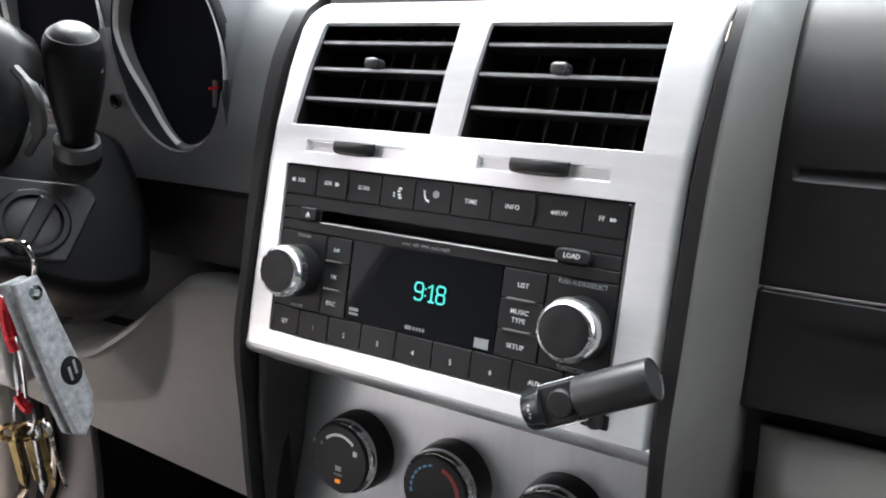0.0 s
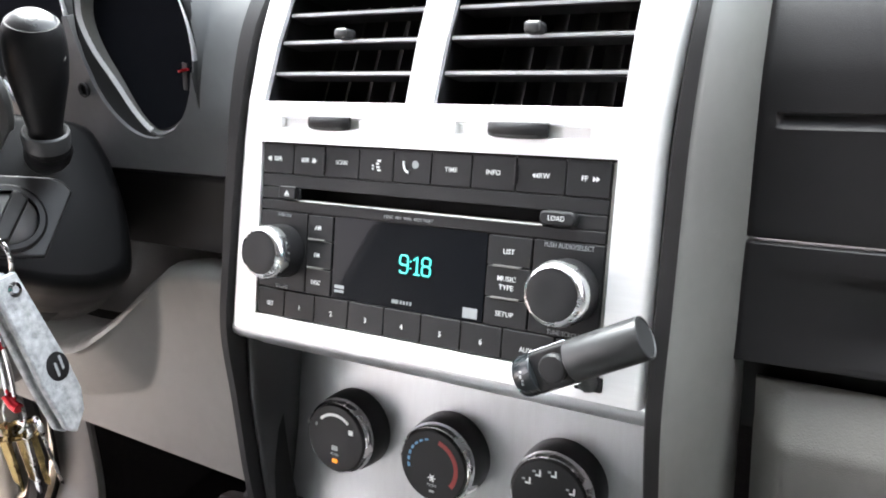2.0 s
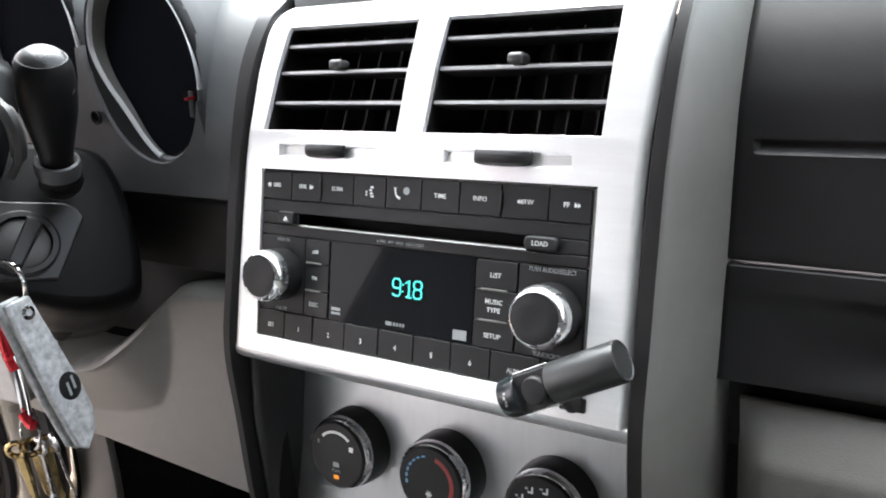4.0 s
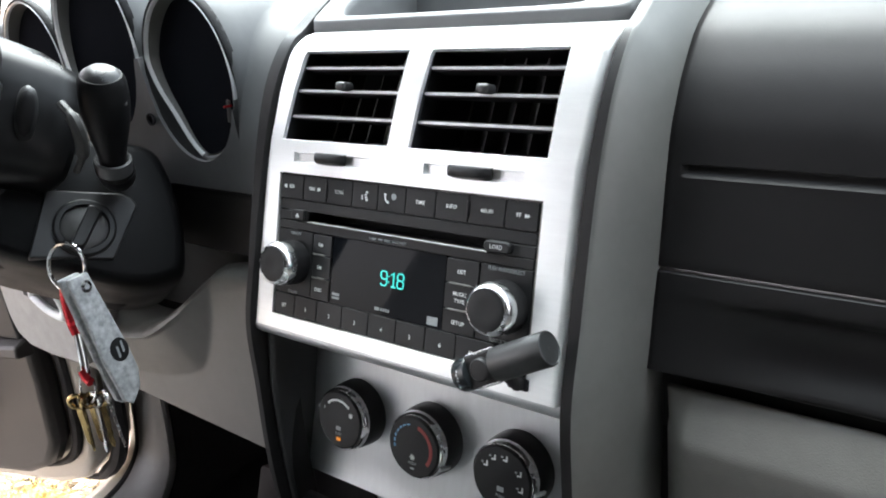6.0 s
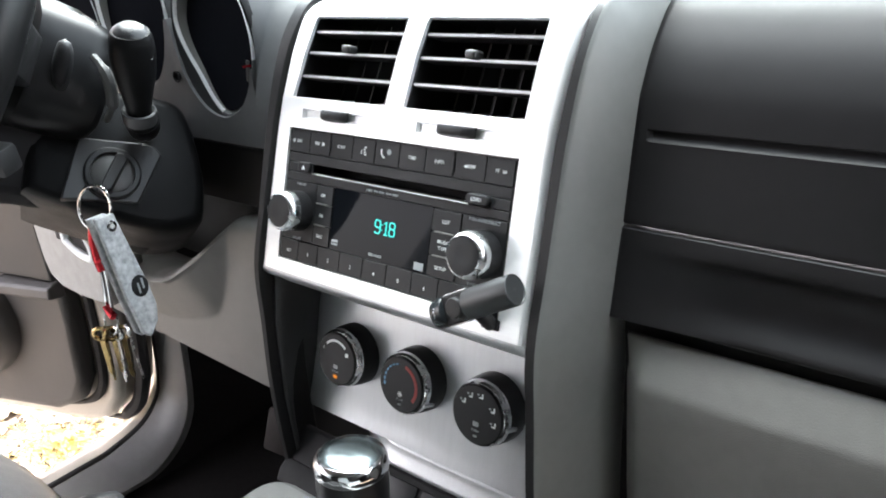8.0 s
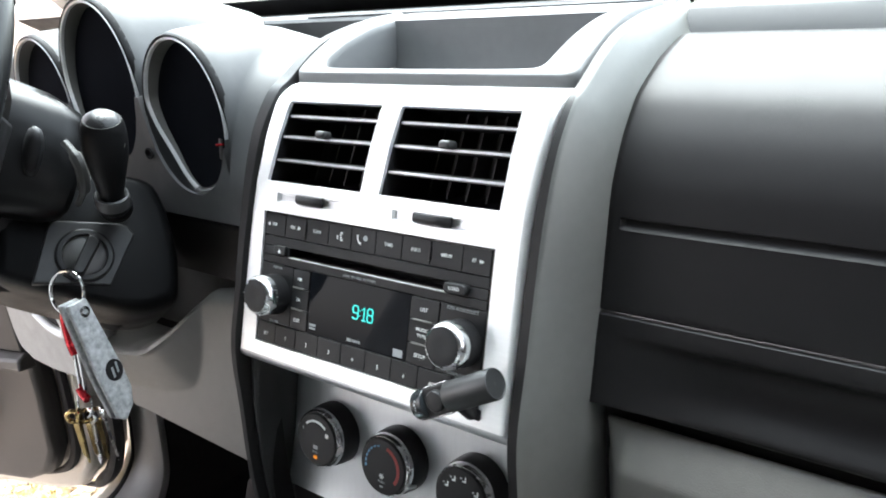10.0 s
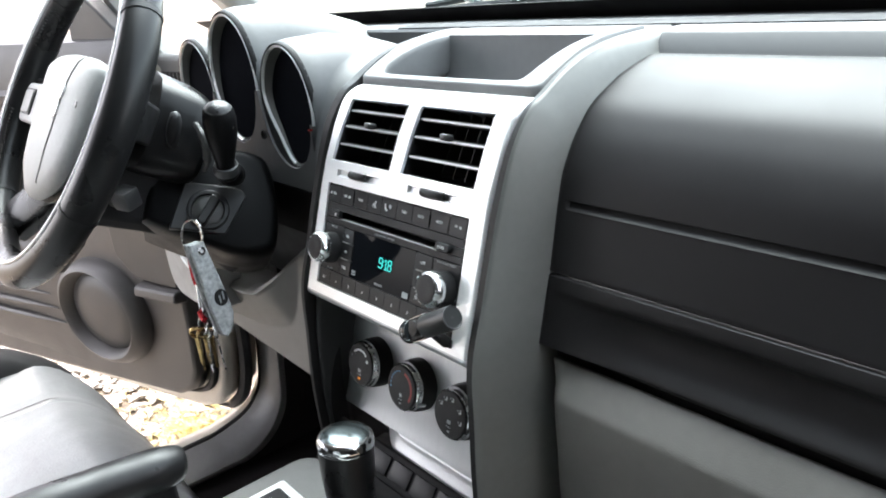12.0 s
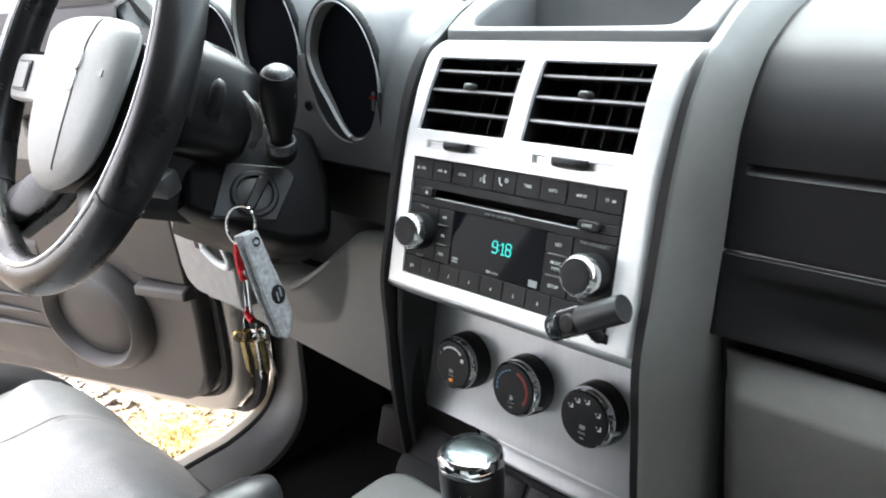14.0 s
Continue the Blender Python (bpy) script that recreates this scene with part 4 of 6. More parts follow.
for z, dip in SCOOP:
    plain = dip if z > 1.058 or z < 1.0095 else 0.0
    row = []
    for k, x in enumerate((0.0, 0.141, 0.149, 0.158, 0.168, 0.18, 0.195, 0.22, 0.3, 0.45, 0.6, XR)):
        x = x or outer_edge(z) - 0.0004
        row.append((x, 0.0304 + 0.30 * (z - 1.0585) + lerp(plain, dip, min(1, max(0, (x - 0.141) / 0.075)) ** 1.3), z))
    scoop_rows.append(row)
sheet(bm, scoop_rows)
part("scooped_panel", bm, PAD, dash, "scooped charcoal panel above the glove box", solid=0.004)
bm = B()
glove = [(0.045, 0.960), (0.030, 0.9750), (0.0262, 0.9950), (0.0245, 0.9992), (0.0220, 1.0000), (0.0205, 0.9992), (0.0190, 0.9975), (0.0075, 0.9800), (0.0060, 0.9775), (0.0053, 0.9740), (0.0052, 0.96), (0.0052, 0.90), (0.010, 0.80), (0.016, 0.74), (0.05, 0.735)]
sheet(bm, [[(x, p[0] + back * min(1, max(0, (0.0205 - p[0]) / 0.011)), p[1]) for x, back in ((0.1470, 0.0150), (0.1490, 0.0122), (0.1580, 0.0020), (0.1605, 0.0004), (0.1640, 0.0), (0.3, 0), (0.5, 0), (XR, 0))] for p in glove])
part("glove_box_lid", bm, GREY, dash, "warm grey glove box lid", angle=50)
bm = B()
box(bm, (0.43, 0.0335, 0.992), (0.58, 0.004, 0.05))
part("gap_backing", bm, PAD, dash, "dark gap above the glove box")
bm = B()
box(bm, (0.43, 0.10, 0.87), (0.58, 0.06, 0.27))
part("glove_box_body", bm, BLACK, dash)
# deck behind the pads up to the windscreen
bm = B()
rows = []
for y, z in ((0.1560, 1.1890), (0.1600, 1.1902), (0.1690, 1.2030), (0.1730, 1.2060), (0.20, 1.2065), (0.28, 1.2050), (0.34, 1.200), (0.44, 1.19)):
    rows.append([(x, y, z) for x in np.linspace(0.1335, XR, 10)])
sheet(bm, rows)
part("deck", bm, DARK, dash, "charcoal deck under the windscreen")
bm = B()
sheet(bm, [[(x, y, z) for x in np.linspace(-0.1085, 0.117 if y < 0.19 else 0.136, 10)] for y, z in ((0.150, 1.2045), (0.165, 1.2060), (0.189, 1.2063), (0.20, 1.2065), (0.28, 1.2050), (0.34, 1.200), (0.44, 1.19))])
part("deck", bm, DARK, dash, "charcoal deck behind the storage tray")
bm = B()
sheet(bm, [[(x, y, z) for x in np.linspace(-0.72, -0.1085, 16)] for y, z in ((0.191, 1.175), (0.192, 1.2030), (0.1950, 1.2060), (0.20, 1.2065), (0.28, 1.2050), (0.34, 1.200), (0.44, 1.19))])
part("deck", bm, DARK, dash, "charcoal deck under the windscreen", solid=0.004)
bm = B()
prism(bm, rounded(-0.24, 0.195, 0.42, 0.230, 0.01), Matrix.Identity(4), 1.2055, 1.2073)
part("defroster_slot", bm, DEEP, dash, "long dark defroster slot")

# ---------------------------------------------------------------- dashboard, driver side: three gauge hoods
GAUGES = [(-0.2205, 1.1500, 0.0490, 0.0610), (-0.3350, 1.1740, 0.0545, 0.0690), (-0.4410, 1.1580, 0.0470, 0.0560)]
cluster = thing("instrument_cluster", (-0.33, 0.1, 1.06), "three hooded round gauges with silver rims and dark dials", "gauge cluster")
GY = 0.040


def leaf(a):
    """Share of the radius left where the nearest opening is cut flat at its lower corner (a in degrees)."""
    a = a % 360
    if not 166 < a < 272:
        return 1.0
    return 1 - 0.27 * math.sin(math.pi * (a - 166) / 106) ** 1.2


def oval(cx, cz, rx, rz, y, seg=48, share=lambda a: 1.0):
    out = []
    for i in range(seg):
        a = 360 * i / seg
        k = share(a)
        out.append((cx + rx * k * math.cos(radians(a)), y, cz + rz * k * math.sin(radians(a))))
    return out


for cx, cz, rx, rz in GAUGES:
    share = leaf if cx == GAUGES[0][0] else lambda a: 1.0
    bm = B()
    rings = [oval(cx, cz, rx * 1.0, rz * 1.0, GY + 0.0005), oval(cx, cz, rx * 1.05, rz * 1.045, GY - 0.002), oval(cx, cz, rx * 1.085, rz * 1.07, GY + 0.001),
             oval(cx, cz, rx * 1.10, rz * 1.09, GY + 0.012), oval(cx, cz, rx * 1.13, rz * 1.09, GY + 0.05), oval(cx, cz - 0.006, rx * 1.18, rz * 1.02, GY + 0.10),
             oval(cx, cz - 0.02, rx * 1.22, rz * 0.90, GY + 0.16), oval(cx, cz - 0.045, rx * 1.2, rz * 0.72, GY + 0.22)]
    loft(bm, rings, (False, True))
    hood = part("hood", bm, HOOD, cluster, "smooth charcoal gauge hood")
    RIM_PROFILE = ((1.016, 0.001), (1.014, -0.0028), (1.004, -0.0038), (0.984, -0.0032), (0.974, -0.0006))
    for a0, a1, mat, nm, lab in ((-14, 266, SILVER, "rim", "bright silver gauge rim"), (266, 346, HOOD, "rim_foot", "charcoal foot of the rim")):
        bm = B()
        n = 70 if a0 < 0 else 12
        sheet(bm, [[(cx + rx * k * share(a) * math.cos(radians(a)), GY + d, cz + rz * k * share(a) * math.sin(radians(a))) for a in [lerp(a0, a1, i / n) for i in range(n + 1)]] for k, d in RIM_PROFILE])
        part(nm, bm, mat, hood, lab)
    leaning = lambda k, d: [(x, y + 0.10 * (z - cz), z) for x, y, z in oval(cx, cz, rx * k, rz * k, GY + d, 72, share)]
    bm = B()
    lip_turns = [(radians(a), min(1, (a + 14) / 30, (292 - a) / 30)) for a in range(-14, 293, 6)]
    sheet(bm, [[(cx + rx * (1.014 + k * w) * math.cos(a), GY + d * w, cz + rz * (1.014 + q * w) * math.sin(a)) for a, w in lip_turns]
               for k, q, d in ((0.0, 0.0, 0.002), (0.004, 0.002, -0.0030), (0.036, 0.026, -0.0036), (0.061, 0.048, -0.0022), (0.074, 0.059, 0.0020))])
    part("lip", bm, LOWDASH, hood, "dark outer lip of the gauge hood")
    bm = B()
    loft(bm, [oval(cx, cz, rx * 0.975, rz * 0.975, GY - 0.0008, 72, share), oval(cx, cz, rx * 0.962, rz * 0.963, GY + 0.002, 72, share), leaning(0.945, 0.0060)], (False, False))
    part("well", bm, GREY, hood, "grey inner wall of the gauge")
    bm = B()
    loft(bm, [leaning(0.950, 0.0056), leaning(0.60, 0.0064), leaning(0.2, 0.0068)], (False, True))
    part("dial", bm, LENS, hood, "unlit black gauge dial behind a dark lens")
bm = B()
box(bm, (-0.1880, GY + 0.0016, 1.1290), (0.0095, 0.0012, 0.0020), Euler((0, radians(-8), 0)).to_matrix(), 0.0003)
needle = part("needle", bm, REDMETAL, cluster, "small red gauge needle")
bm = B()
box(bm, (-0.1890, GY + 0.0028, 1.1250), (0.0038, 0.0012, 0.0170), Euler((0, radians(12), 0)).to_matrix(), 0.0004)
part("needle_stub", bm, PLATE, needle, "pale grey stub below the needle")


cx, cz, rx, rz = GAUGES[0]
bm = B()
sheet(bm, [[(cx + rx * k * math.cos(radians(a)), GY + d, cz + rz * k * math.sin(radians(a))) for a, k, d in [(a, lerp(leaf(a) * 1.012, 1.03, q), lerp(0.0004, -0.0030, q)) for a in range(164, 271, 3)]] for q in (0, 0.33, 0.67, 1)])
part("lower_lip", bm, DARK, cluster, "dark crescent under the nearest gauge rim", solid=0.001)


def fascia_top(x):
    best = None
    for cx, cz, rx, rz in GAUGES:
        q = (x - cx) / (rx * 1.02)
        if abs(q) < 1:
            z = cz - rz * 1.02 * math.sqrt(1 - q * q)
            best = z if best is None else min(best, z)
    return best if best is not None else (1.165 if x > -0.485 else 1.12)


bm = B()
rows = []
for x in np.linspace(-0.1735, -0.60, 90):
    top = min(fascia_top(x), 1.165)
    rows.append([(x, lerp(0.036, 0.0335, t), lerp(1.0655, top, t)) for t in (0, 0.5, 1)] + [(x, 0.05, top + 0.001)])
sheet(bm, rows)
part("fascia", bm, HOOD, cluster, "charcoal fascia below the gauges")
bm = B()
PILLAR_LINE = [(0.195, 1.1868), (0.15, 1.1872), (0.125, 1.1868), (0.10, 1.1825), (0.08, 1.1695), (0.064, 1.150), (0.052, 1.130), (0.044, 1.105), (0.040, 1.080), (0.038, 1.0655)]
HOOD_SWELL = [(0.041, 1.085, 1.07, 0.0), (0.052, 1.10, 1.09, 0.0), (0.09, 1.13, 1.09, 0.0), (0.14, 1.18, 1.02, -0.006), (0.20, 1.22, 0.90, -0.02), (0.26, 1.2, 0.72, -0.045)]
cx, cz, rx, rz = GAUGES[0]
HOOD_LINE = []
for y, a in ((0.195, 62), (0.15, 56), (0.122, 50), (0.095, 42), (0.073, 31), (0.056, 16), (0.0425, -6)):
    kx, kz, sink = along(HOOD_SWELL, y)
    a = radians(a)
    HOOD_LINE.append((Vector((cx + rx * kx * math.cos(a), y, cz + sink + rz * kz * math.sin(a))), Vector((rx * kx * math.sin(a), 0, -rz * kz * math.cos(a)))))
HOOD_LINE += [(Vector((-0.1735, 0.0338, 1.105)), Vector((0.03, 0, -0.004))), (Vector((-0.177, 0.0346, 1.080)), Vector((0.03, 0, 0))), (Vector((-0.177, 0.0352, 1.0655)), Vector((0.03, 0, 0)))]
rows = []
for (py, pz), (end, leave) in zip(PILLAR_LINE, HOOD_LINE):
    start = Vector((-0.132, py, pz))
    reach = (end - start).length
    leave = leave.normalized() * reach * 0.9
    row = []
    for i in range(13):
        t = i / 12
        row.append((2 * t ** 3 - 3 * t ** 2 + 1) * start + (t ** 3 - 2 * t ** 2 + t) * Vector((-0.9 * reach, 0, 0)) + (3 * t ** 2 - 2 * t ** 3) * end + (t ** 3 - t ** 2) * -leave)
    rows.append(row)
columns = [smooth_path([r[i] for r in rows], 5) for i in range(13)]
sheet(bm, [[c[j] for c in columns] for j in range(len(columns[0]))])
part("shoulder", bm, HOOD, cluster, "charcoal dashboard shoulder between gauges and bezel")
end_face = frame_of((-0.545, 0.047, 1.150), (1, 0.12, 0), (0, 0, 1))
bm = B()
prism(bm, rounded(-0.062, -0.085, 0.058, 0.046, 0.030, 8), end_face, -0.10, 0.0)
end_cap = part("end_cap", bm, HOOD, cluster, "charcoal end of the dashboard by the door", bevel=0.008, seg=3)
bm = B()
prism(bm, rounded(-0.030, 0.004, 0.026, 0.024, 0.004), end_face, -0.004, 0.0008)
outlet = part("side_outlet", bm, DEEP, end_cap, "small dark side window outlet")
for k in range(5):
    bm = B()
    box(bm, end_face @ Vector((-0.022 + 0.010 * k, 0.014, 0.0012)), (0.0022, 0.002, 0.019), bevel=0.0005)
    part("outlet_fin", bm, PLATE, end_cap, "grey upright fin")
bm = B()
lathe(bm, [(0.0045, -0.001), (0.0050, 0.0008), (0.0045, 0.0014), (0.0036, 0.0010), (0.0034, -0.0008), (0.001, -0.0008)], frame_of((-0.2740, 0.0325, 1.1185), (1, 0, 0), (0, 0, 1)), 20)
part("screw_hole", bm, DEEP, cluster, "small dark screw hole")

knee = thing("knee_panel", (-0.3, 0.08, 0.85), "warm grey lower dashboard panel round the steering column", "dashboard panel")
bm = B()
band = [(0.045, 1.0640), (0.0375, 1.0632), (0.037, 1.060), (0.044, 1.045), (0.052, 1.02), (0.053, 1.003), (0.06, 0.998)]
sheet(bm, [[(x, p[0], p[1]) for x in np.linspace(-0.138, -0.60, 10)] for p in band])
part("band", bm, LOWDASH, knee, "recessed charcoal band under a seam", solid=0.003)


def knee_top(x):
    """Upper edge of the grey panel: it dips round the column."""
    d = abs(x + 0.405)
    return along([(0, 0.924), (0.045, 0.926), (0.070, 0.9315), (0.087, 0.939), (0.105, 0.9495), (0.12, 0.960), (0.143, 0.980), (0.160, 0.993), (0.18, 0.9975), (0.3, 1.0)], d)[0]


def bulge_at(x, z):
    """How far the panel swells out round the column."""
    side = along([(0.80, -0.330), (0.86, -0.305), (0.89, -0.2847), (0.92, -0.2690), (0.953, -0.2564), (0.992, -0.2500), (1.1, -0.2470)], z)[0]
    foot = along([(-0.60, 0.850), (-0.45, 0.857), (-0.37, 0.8645), (-0.34, 0.871), (-0.285, 0.888), (-0.25, 0.905), (-0.13, 0.95)], x)[0]
    a, b, c = (side - x) * 0.55, (z - foot) * 0.44, 0.029
    soft_min = -0.0032 * math.log(math.exp(-a / 0.0032) + math.exp(-b / 0.0032) + math.exp(-c / 0.0032))
    return max(0.0, soft_min) * min(1, max(0, (x + 0.56) / 0.06))


bm = B()
rows = []
for x in np.linspace(-0.136, -0.60, 150):
    top, low = knee_top(x), along([(-0.6, 0.845), (-0.44, 0.838), (-0.23, 0.831), (-0.13, 0.828)], x)[0]
    swell = bulge_at(x, top)
    row = [(x, 0.078, top - 0.016), (x, 0.064 - swell * .6, top - 0.005)] + [(x, y - swell, top - h) for y, h in ((0.052, 0.0005), (0.041, 0.001), (0.035, 0.004), (0.033, 0.008))]
    for t in [i / 36 for i in range(1, 37)]:
        z = lerp(top - 0.008, low, t)
        row.append((x, 0.033 - 0.004 * t - bulge_at(x, z), z))
    row += [(x, 0.034, low - 0.004), (x, 0.06, low - 0.006)]
    rows.append(row)
sheet(bm, rows)
part("face", bm, GREY, knee, "warm grey panel face with a dip for the column", solid=0.004)
bm = B()
sheet(bm, [[(x, 0.058, 1.000), (x, 0.070, 0.5 * (1.0 + knee_top(x) - 0.011)), (x, 0.084, knee_top(x) - 0.011)] for x in np.linspace(-0.138, -0.60, 60)])
part("dish", bm, PLATE, knee, "dark dish behind the column")
# far end of the panel by the door, with a release lever in its slot
bm = B()
end = [(-0.541, 0.984), (-0.470, 1.000), (-0.405, 0.996), (-0.400, 0.945), (-0.402, 0.912), (-0.402, 0.890), (-0.425, 0.8885), (-0.474, 0.8855), (-0.512, 0.8872), (-0.533, 0.8965), (-0.540, 0.917)]
prism(bm, [(x, z) for x, z in end], frame_of((0, -0.018, 0), (1, 0, 0), (0, 0, 1)), -0.045, 0)
# light from the open door is put into this panel's paler colour
part("end_panel", bm, LINER, knee, "grey end panel beside the door, paler for the door light", bevel=0.004)
bm = B()
FR = frame_of((0, -0.0185, 0), (1, 0, 0), (0, 0, 1))
prism(bm, rounded(-0.482, 0.951, -0.452, 0.984, 0.002), FR, -0.002, 0.0012)
part("slot", bm, DEEP, knee, "dark release-lever slot")
loop = [(-0.4540, 0.9560), (-0.4490, 0.9760), (-0.4330, 0.9850), (-0.4150, 0.9780), (-0.4000, 0.9580), (-0.4040, 0.9450), (-0.4300, 0.9460)]
bm = B()
prism(bm, [(p.x, p.y) for p in smooth_path([(x, z, 0) for x, z in loop + loop[:1]], 4)[:-1]][::-1], FR, -0.001, 0.0014)
part("lever_pocket", bm, DEEP, knee, "dark pocket behind the release lever")
bm = B()
tube(bm, [FR @ Vector((p.x, p.y, 0.004)) for p in smooth_path([(x, z, 0) for x, z in loop + loop[:1]], 5)[:-1]], 0.0042, 10, closed=True)
part("release_lever", bm, WHITE, knee, "white plastic release lever loop")

# ---------------------------------------------------------------- steering column, stalk, ignition
WA = 31.2
WH = frame_of((-0.367, -0.133, 1.177), (1, 0, 0), (0, math.sin(radians(WA)), math.cos(radians(WA))))
column = thing("steering_column", (-0.34, 0.03, 1.0), "black plastic steering column shroud with stalk and ignition lock", "steering column")
bm = B()


def shroud_ring(d, rx, ru, rd, dx=0.0):
    out = []
    for i in range(32):
        a = 2 * math.pi * i / 32
        c, s = math.cos(a), math.sin(a)
        k = (abs(c) ** 4.5 + abs(s) ** 4.5) ** (-1 / 4.5)
        out.append(WH @ Vector((dx + rx * c * k, (ru if s > 0 else rd) * s * k, d)))
    return out


loft(bm, [shroud_ring(-0.030, 0.058, 0.046, 0.05), shroud_ring(-0.034, 0.072, 0.056, 0.048), shroud_ring(-0.052, 0.090, 0.059, 0.046, 0.006), shroud_ring(-0.054, 0.094, 0.061, 0.046, 0.008), shroud_ring(-0.085, 0.102, 0.058, 0.044, 0.016),
          shroud_ring(-0.100, 0.104, 0.054, 0.044, 0.017), shroud_ring(-0.106, 0.102, 0.051, 0.042, 0.016), shroud_ring(-0.109, 0.096, 0.046, 0.038, 0.015)])
part("shroud", bm, SHROUD, column, "black column shroud")
bm = B()
loft(bm, [[WH @ Vector((x, v, d)) for x, v in ((-w, -0.030), (w, -0.030), (w + 0.004, -0.05), (w, low + 0.012), (w - 0.015, low), (-w + 0.015, low), (-w, low + 0.012), (-w - 0.004, -0.05))]
          for d, w, low in ((-0.036, 0.050, -0.090), (-0.042, 0.064, -0.108), (-0.090, 0.080, -0.100), (-0.125, 0.085, -0.096), (-0.20, 0.085, -0.120))])
part("lower_shroud", bm, DEEP, column, "black lower half of the column shroud", bevel=0.004)
# housing that carries the lock
IG = frame_of((-0.2535, -0.0530, 1.0610), (0.42, 0.84, -0.33), (-0.25, 0.62, 0.72))
bm = B()
HOUSING = [(-0.062, -0.018), (-0.0384, -0.0248), (0.0187, -0.0372), (0.0466, -0.0384), (0.0638, -0.0336), (0.0725, -0.0264), (0.0730, -0.005), (0.0700, 0.018), (0.0577, 0.0555), (0.0389, 0.0735), (-0.02, 0.070), (-0.062, 0.045)]
house = smooth_path([(x, y, 0) for x, y in HOUSING + HOUSING[:1]], 4)[:-1]
loft(bm, [[IG @ Vector((0.006 + (p.x - 0.006) * k, 0.012 + (p.y - 0.012) * k, d)) for p in house] for k, d in ((0.84, -0.0035), (0.90, -0.0045), (0.955, -0.0085), (0.99, -0.016), (1.0, -0.03), (1.0, -0.10))])
part("lock_housing", bm, MATT, column, "black rounded housing under the column", angle=50)
bm = B()
plate = [(-0.0265, 0.0265), (0.0225, 0.0290), (0.0300, 0.0270), (0.0352, 0.0205), (0.0205, -0.0215), (-0.0345, -0.0240)]
prism(bm, plate, IG, -0.03, 0)
part("lock_plate", bm, SLATE, column, "grey cut-cornered ignition plate", bevel=0.0015)
bm = B()
lathe(bm, [(0.0210, -0.002), (0.0210, 0.003), (0.0195, 0.0045), (0.0165, 0.0048), (0.0160, 0.001)], IG, 36)
lock = part("lock_ring", bm, BLACK, column, "black ring round the lock")
bm = B()
lathe(bm, [(0.0160, -0.002), (0.0160, 0.0015), (0.0142, 0.0028), (0.001, 0.0028)], IG, 32)
part("lock_barrel", bm, PLATE, lock, "worn steel lock barrel")
bm = B()
tube(bm, smooth_path([(-0.2040, -0.0452, 1.1135), (-0.208, -0.043, 1.106), (-0.224, -0.034, 1.098), (-0.255, -0.018, 1.090)], 4), [0.0085] * 4 + [0.012] * 9, 14)
part("stalk_stem", bm, MATT, column, "black stem of the stalk")
# wiper and lamp stalk
bm = B()
sb, stp = Vector((-0.2030, -0.0455, 1.116)), Vector((-0.1765, -0.0525, 1.1765))
sm = frame_of(sb, (1, 0.2, -0.4), (stp - sb).cross(Vector((1, 0.2, -0.4))))
sm = Matrix(((Vector((1, 0, 0)) - (stp - sb).normalized() * (stp - sb).normalized().x).normalized(), (0, 0, 0), (stp - sb).normalized())).transposed()
sm.col[1] = sm.col[2].cross(sm.col[0])
sm.resize_4x4()
sm.translation = sb
lathe(bm, [(0.0080, -0.012), (0.0088, 0.0), (0.0104, 0.009), (0.0124, 0.019), (0.0142, 0.029), (0.0150, 0.039), (0.0150, 0.046), (0.0145, 0.052), (0.0138, 0.0560), (0.0122, 0.0592), (0.0070, 0.0606), (0.001, 0.0610)], sm, 36)
stalk = part("stalk", bm, MATT, column, "black rounded control stalk")
bm = B()
lathe(bm, [(0.0136, 0.0490), (0.0146, 0.0496), (0.0142, 0.0530), (0.0131, 0.0568), (0.0110, 0.0604), (0.0075, 0.0630), (0.0035, 0.0642), (0.0008, 0.0644)], sm, 36)
part("stalk_cap", bm, LEVER, stalk, "worn black cap of the stalk")
bm = B()
lathe(bm, [(0.0028, 0), (0.0030, 0.003), (0.002, 0.004)], frame_of(sm @ Vector((0.0133, 0.004, 0.045)), (0, 0, 1), (0, 1, 0)), 10)
part("stalk_pin", bm, PILLAR, stalk)
bm = B()
lathe(bm, [(0.0118, -0.012), (0.0122, -0.0055), (0.0118, -0.0030), (0.0106, -0.0022), (0.0094, -0.0032), (0.0086, -0.0060)], sm, 32)
part("stalk_collar", bm, DARK, column, "grey collar ring at the stalk's foot")
SLOT = smooth_path([(-0.2400, -0.068, 1.166), (-0.2440, -0.070, 1.155), (-0.2500, -0.0725, 1.143), (-0.2600, -0.0725, 1.129)], 5)
bm = B()
tube(bm, SLOT, [0.0006 + 0.0064 * max(0, math.sin(math.pi * i / 15)) ** 0.4 for i in range(16)], 12)
slot_rim = part("shroud_slot_rim", bm, DARK, column, "worn grey lip of the slot in the shroud")
bm = B()
tube(bm, [p + Vector((0.0022, -0.0012, 0.0004)) for p in SLOT[1:-1]], [0.0004 + 0.0054 * max(0, math.sin(math.pi * i / 13)) ** 0.4 for i in range(14)], 12)
part("shroud_slot", bm, DEEP, slot_rim, "dark mouth of the slot")
# light on the shroud's end face, painted as a grey strip
bm = B()
tube(bm, smooth_path([(-0.232, -0.055, 1.152), (-0.224, -0.054, 1.143), (-0.222, -0.053, 1.132), (-0.228, -0.052, 1.117), (-0.243, -0.052, 1.104)], 5), [0.003] * 5 + [0.0045] * 11 + [0.0025] * 5, 8)
part("lit_shroud_edge", bm, PLATE, column, "end edge of the shroud, greyed for the light on it")
bm = B()
